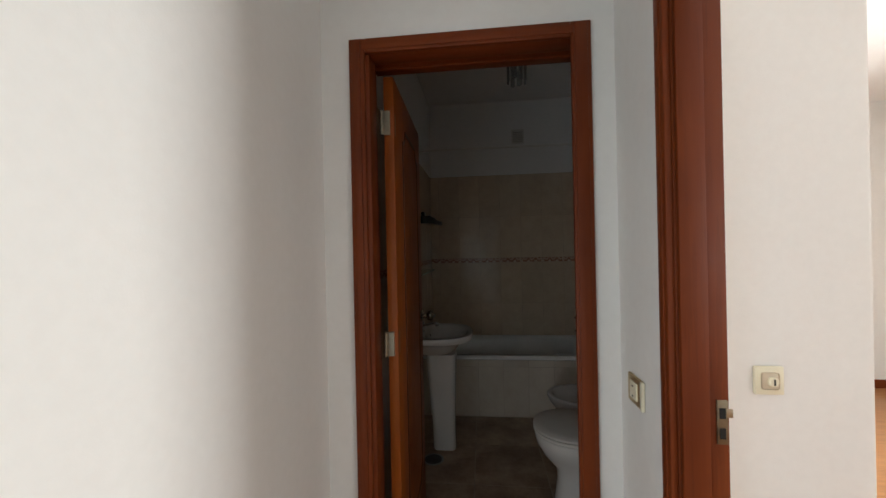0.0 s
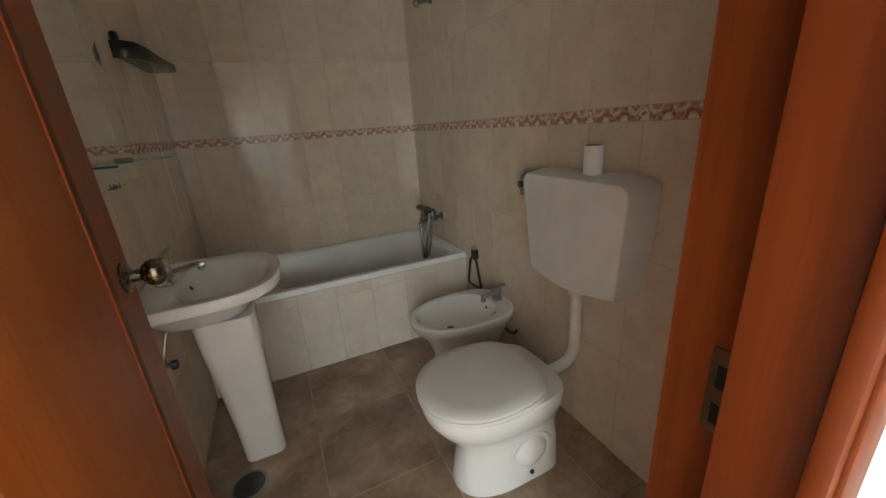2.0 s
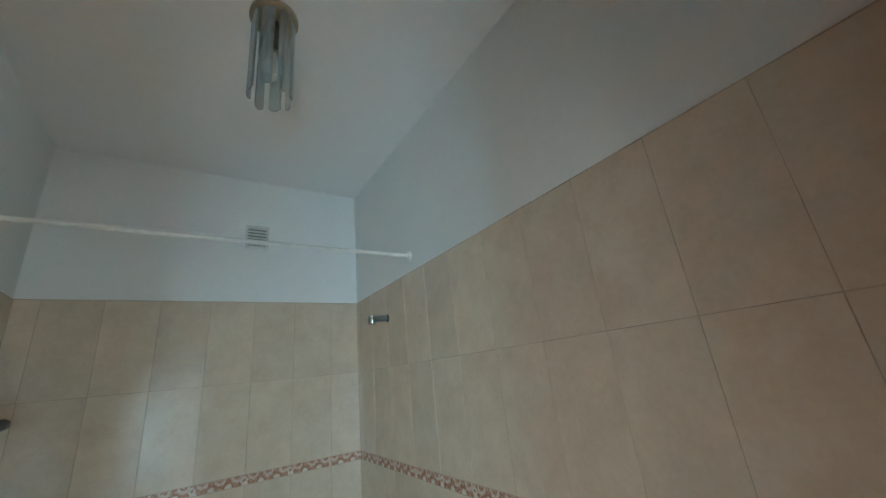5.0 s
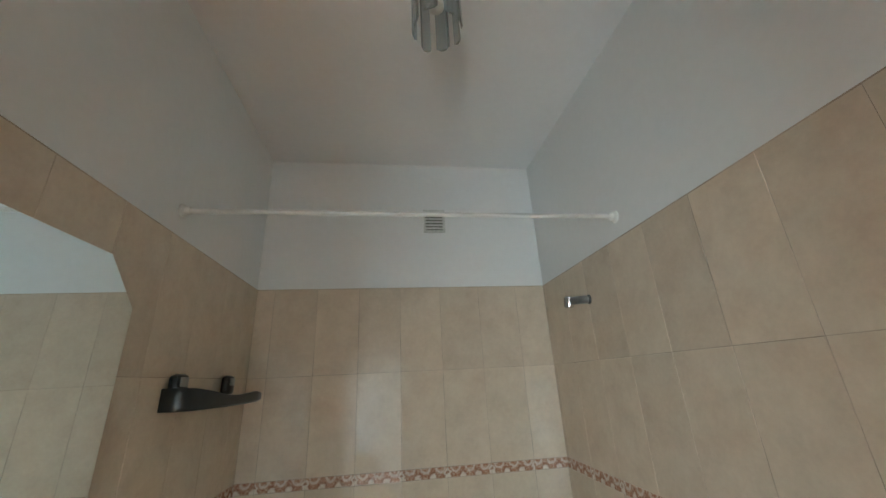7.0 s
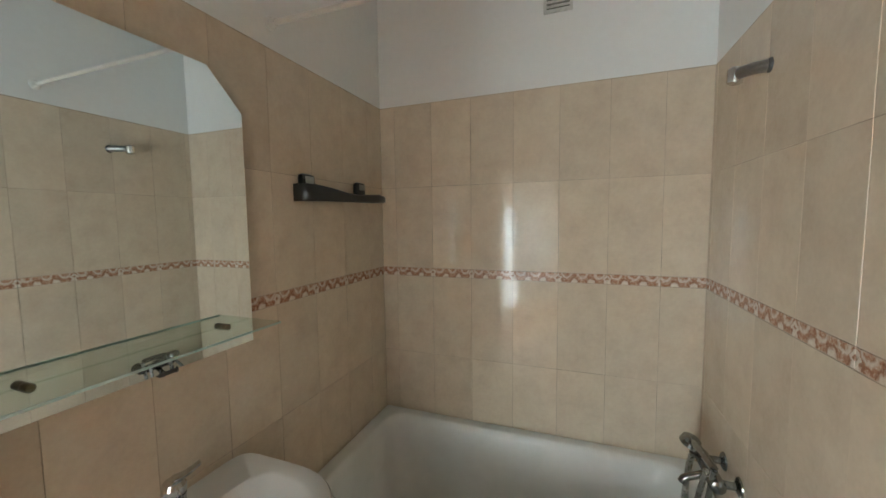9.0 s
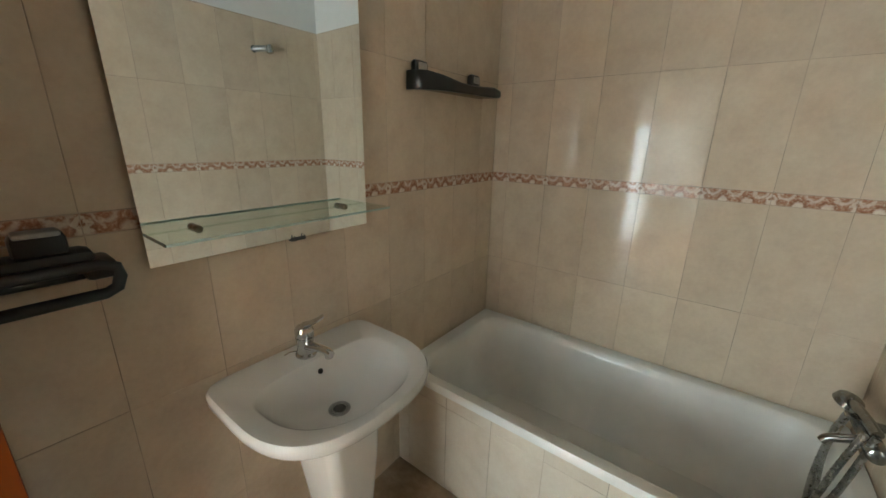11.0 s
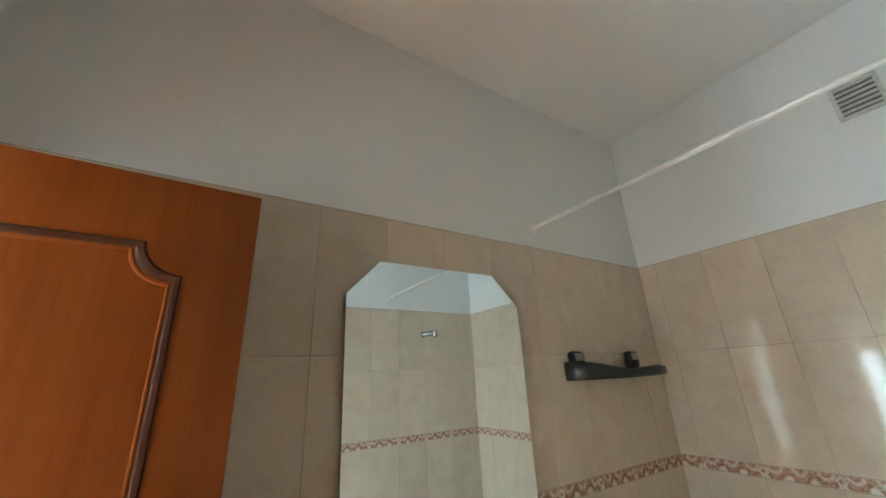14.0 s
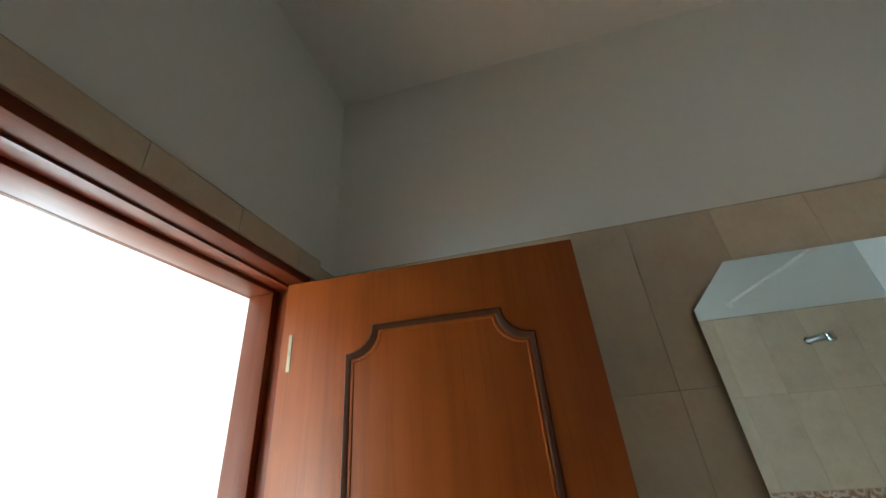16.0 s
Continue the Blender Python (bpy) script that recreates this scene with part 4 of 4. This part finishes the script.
part("polished_edge", slab(0.1402, 0.142, 0.908, 1.490, 1.1842, 1.1898, 0.0005), GLASS_EDGE, shelf, "pale green polished edge")
part("end_edge", slab(0.0195, 0.140, 0.9062, 0.908, 1.1842, 1.1898), plain("dark_glass_edge", (0.03, 0.07, 0.055), 0.15), shelf, "dark green cut edge", False)
for y in (1.000, 1.400):
    br = part("bracket", turned(bmesh.new(), (0.0168, y, 1.187), (1, 0, 0), [(0.008, 0), (0.009, 0.004), (0.009, 0.021), (0.0065, 0.025)], 14), OLD_BRASS, shelf, "dark metal stud")
black = thing("corner_shelf", "black glass wall shelf with chrome clips", "shelf", (0.0, 1.95, 1.6))
outline = [(0.004, 1.718), (0.045, 1.718), (0.078, 1.745), (0.102, 1.80), (0.116, 1.88), (0.124, 2.0), (0.128, 2.10), (0.122, 2.172), (0.092, 2.194), (0.05, 2.192), (0.004, 2.186)]
part("plate", loft(bmesh.new(), [[Vector((x * k, y, z + lean * (y - 1.718))) for x, y in outline] for k, z, lean in ((0.90, 1.564, 0.010), (0.97, 1.568, 0.006), (0.98, 1.582, -0.01), (0.96, 1.584, -0.01))]), BLACK_GLASS, black)


def rim_ring(x, y, low, top):
    """Upright rounded section of the shelf's rim."""
    r = 0.010
    return [Vector((x + r * a, y - 0.4 * r * a, (low + top) / 2 + (top - low) / 2 * b)) for a, b in ((-1, -0.7), (-0.5, -1), (0.5, -1), (1, -0.7), (1, 0.7), (0.5, 1), (-0.5, 1), (-1, 0.7))]


rim = [(0.006, 1.716, 1.556, 1.618), (0.040, 1.716, 1.555, 1.618), (0.074, 1.742, 1.555, 1.616), (0.100, 1.80, 1.556, 1.606), (0.114, 1.88, 1.556, 1.592), (0.121, 1.95, 1.557, 1.589),
       (0.124, 2.03, 1.558, 1.593), (0.126, 2.10, 1.560, 1.598), (0.122, 2.155, 1.564, 1.592), (0.104, 2.184, 1.570, 1.586), (0.085, 2.196, 1.574, 1.582)]
part("edge", loft(bmesh.new(), [rim_ring(*row) for row in rim]), BLACK, black, "thick black rim, waisted and tapering")
for y0, y1 in ((1.735, 1.808), (2.085, 2.156)):
    clip = part("clip", slab(0.0, 0.030, y0, y1, 1.588, 1.658, 0.014), BLACK, black, "rounded black clip")
    part("chrome_face", slab(0.027, 0.032, y0 + 0.014, y1 - 0.014, 1.622, 1.648, 0.002), DULL_CHROME, clip, "chrome face")
holder = thing("soap_rail", "black plastic towel and soap rail on the tiles", "rail", (0.0, 0.74, 1.16))
part("mount", slab(0.0, 0.05, 0.722, 0.792, 1.175, 1.222, 0.010), BLACK, holder)
part("chrome_cap", slab(0.012, 0.052, 0.728, 0.786, 1.216, 1.226, 0.004), DULL_CHROME, holder)
part("body", slab(0.0, 0.062, 0.600, 0.822, 1.130, 1.186, 0.014), BLACK, holder)
part("rail", tube(bmesh.new(), [(0.078, 0.59, 1.160), (0.078, 0.82, 1.160), (0.078, 0.842, 1.150), (0.078, 0.845, 1.132), (0.078, 0.838, 1.112), (0.078, 0.82, 1.104), (0.078, 0.59, 1.104)], 0.011, 10), BLACK, holder)
part("rail_arm", slab(0.0, 0.085, 0.798, 0.846, 1.132, 1.166, 0.010), BLACK, holder)

# ---- rod, vent, ceiling lamp ----
rod = thing("curtain_rod", "white shower curtain rod across the bathtub", "curtain rod", (W / 2, 1.648, 2.132))
part("bar", tube(bmesh.new(), [(0.0, 1.648, 2.134), (W / 2, 1.648, 2.132), (W, 1.648, 2.131)], 0.0078, 14), PVC, rod)
for x, d, z in ((-0.003, 1, 2.134), (W + 0.003, -1, 2.131)):
    part("flange", turned(bmesh.new(), (x, 1.648, z), (d, 0, 0), [(0.022, 0), (0.021, 0.006), (0.013, 0.012), (0.012, 0.026)], 18), PVC, rod)
vent = thing("air_vent", "small grey slatted air vent in the white wall", "vent", (0.867, L, 2.42))
bm = slab(0.808, 0.926, L - 0.010, L + 0.003, 2.353, 2.366, 0.002)
cap_box(bm, 0.808, 0.926, L - 0.010, L + 0.003, 2.475, 2.488, 0.002)
cap_box(bm, 0.808, 0.820, L - 0.010, L + 0.003, 2.366, 2.475)
cap_box(bm, 0.914, 0.926, L - 0.010, L + 0.003, 2.366, 2.475)
part("frame", bm, GREY_VENT, vent, "", False)
part("backing", slab(0.820, 0.914, L + 0.0005, L + 0.0028, 2.366, 2.475), VENT_BACK, vent, "", False)
for k in range(6):
    z = 2.373 + k * 0.0185
    bm = loft(bmesh.new(), [[Vector((x, L - 0.009, z)), Vector((x, L - 0.007, z - 0.001)), Vector((x, L - 0.001, z + 0.010)), Vector((x, L - 0.003, z + 0.0115))] for x in (0.820, 0.914)])
    part("slat", bm, GREY_VENT, vent, "", False)
lamp = thing("ceiling_lamp", "unlit ceiling lamp with hanging smoked glass strips", "lamp", (0.755, 1.215, ZC))
CX, CY = 0.755, 1.215
part("canopy", turned(bmesh.new(), (CX, CY, ZC), (0, 0, -1), [(0.075, 0), (0.075, 0.012), (0.062, 0.022), (0.03, 0.026)], 28), BRASS, lamp, "round brass ceiling plate")
part("socket", turned(bmesh.new(), (CX, CY, ZC - 0.02), (0, 0, -1), [(0.018, 0), (0.018, 0.09), (0.021, 0.095), (0.021, 0.13), (0.014, 0.135)], 18), BRASS, lamp)
part("bulb", turned(bmesh.new(), (CX, CY, ZC - 0.15), (0, 0, -1), [(0.013, 0), (0.017, 0.03), (0.028, 0.06), (0.029, 0.075), (0.020, 0.097), (0.004, 0.104)], 20), plain("unlit_bulb_glass", (0.75, 0.73, 0.68), 0.25), lamp, "unlit white bulb")
for k in range(8):
    a = 2 * math.pi * (k + 0.5) / 8
    d, s = Vector((math.cos(a), math.sin(a), 0)), Vector((-math.sin(a), math.cos(a), 0))
    wdt, low = (0.019, 2.446) if k % 2 else (0.015, 2.438)
    rows = []
    for z in (ZC - 0.014, low + 0.006, low):
        wz = wdt if z > low else wdt * 0.6
        c = Vector((CX, CY, z)) + d * 0.062
        rows.append([c + s * wz - d * 0.002, c + s * wz * 0.6 + d * 0.003, c - s * wz * 0.6 + d * 0.003, c - s * wz - d * 0.002])
    part("glass_strip", loft(bmesh.new(), rows), LAMP_GLASS, lamp, "", False)

# ---- hall floor boards ----
BOARDS = {n: mesh_of("board", slab(-n / 2 + 0.0008, n / 2 - 0.0008, -0.0364, 0.0364, -0.012, 0.0, 0.001), PARQUET, False) for n in (0.6, 0.4, 0.3, 0.7)}
for i in range(38):
    x = 0.0
    for n in ((0.6, 0.4), (0.3, 0.7))[i % 2]:
        ob = new("board", BOARDS[n])
        ob.location = (x + n / 2 - 0.003, HY - 0.02 - 0.074 * i, -0.004)
        ob.parent = hall_floor
        x += n

# ---- tiles ----
TILES = {}


def tile_mesh(name, w, h, material):
    key = (name, round(w, 4), round(h, 4))
    if key not in TILES:
        rows = []
        for inset, y in ((0.0, TH - 0.0001), (0.0, 0.0006), (0.0002, 0.0002), (0.0007, 0.0)):
            a, b = w / 2 - inset, h / 2 - inset
            rows.append([Vector((-a, y, -b)), Vector((a, y, -b)), Vector((a, y, b)), Vector((-a, y, b))])
        TILES[key] = mesh_of(name, loft(bmesh.new(), rows, False, True), material, False)
    return TILES[key]


ROWS = [(0.0, 0.400), (0.400, 0.800), (0.800, ZB0), (ZB1, 1.648), (1.648, ZT)]
GAP = 0.0015
tilt = random.Random(4)


def lay(parent, m, a0, a1, first, rows, material=TILE, step=0.2, z_first=0.0, skip=None):
    """Tiles on an upright plane: m takes local x (along), y (into the wall), z (up) to the room."""
    cuts = [a0] + [c for c in [first + step * k for k in range(-2, 30)] if a0 + 0.012 < c < a1 - 0.012] + [a1]
    for c0, c1 in zip(cuts, cuts[1:]):
        for z0, z1 in rows:
            if skip and skip(c0, c1, z0, z1):
                continue
            border = z0 == ZB0
            ob = new("border_tile" if border else "tile", tile_mesh("border_tile" if border else "tile", c1 - c0 - GAP, z1 - z0 - GAP, BORDER if border else material))
            wob = pose(0, tilt.uniform(-0.0004, 0.0), 0, tilt.uniform(-0.20, 0.20), 0, tilt.uniform(-0.35, 0.35))
            ob.matrix_basis = m @ Matrix.Translation(((c0 + c1) / 2, 0, (z0 + z1) / 2)) @ wob
            ob.parent = parent


FULL = ROWS + [(ZB0, ZB1)]
WEST = Matrix(((0, -1, 0, 0), (1, 0, 0, 0), (0, 0, 1, 0), (0, 0, 0, 1)))
EAST = Matrix(((0, 1, 0, W), (-1, 0, 0, 0), (0, 0, 1, 0), (0, 0, 0, 1)))
NORTH = Matrix(((1, 0, 0, 0), (0, 1, 0, L), (0, 0, 1, 0), (0, 0, 0, 1)))
SOUTH = Matrix(((-1, 0, 0, 0), (0, -1, 0, 0), (0, 0, 1, 0), (0, 0, 0, 1)))
lay(wall_west, WEST, 0.0, L, 0.020, FULL)
lay(wall_east, EAST, -L, 0.0, -2.326, FULL)
lay(wall_north, NORTH, 0.0, W, 0.080, FULL)
lay(wall_south, SOUTH, -W, -FR, -1.40, FULL)
lay(wall_south, SOUTH, -FL, 0.0, -0.30, FULL)
lay(wall_south, Matrix.Translation((0, 0.020, 0)) @ SOUTH, -FR, -FL, -0.80, [(FT + 0.001, ZT)])
APRON = Matrix.Translation((0, TY + 0.015, 0))
lay(apron, APRON, 0.0, W, 0.059, [(0.002, 0.398), (0.398, TZ - 0.037)], LIT_APRON_TILE, 0.1965)

# square floor tiles
FS = 0.431
xs = [0.0, 0.431, 0.853, 1.284, W]
ys = [-0.10, 0.379, 0.810, 1.241, TY + 0.02]
ys.insert(1, -0.006)
for x0, x1 in zip(xs, xs[1:]):
    for y0, y1 in zip(ys, ys[1:]):
        ob = new("tile", tile_mesh("floor_tile", x1 - x0 - 0.0045, y1 - y0 - 0.0045, FLOOR_TILE))
        ob.matrix_basis = Matrix(((1, 0, 0, (x0 + x1) / 2), (0, 0, 1, (y0 + y1) / 2), (0, -1, 0, 0), (0, 0, 0, 1)))
        ob.parent = floor
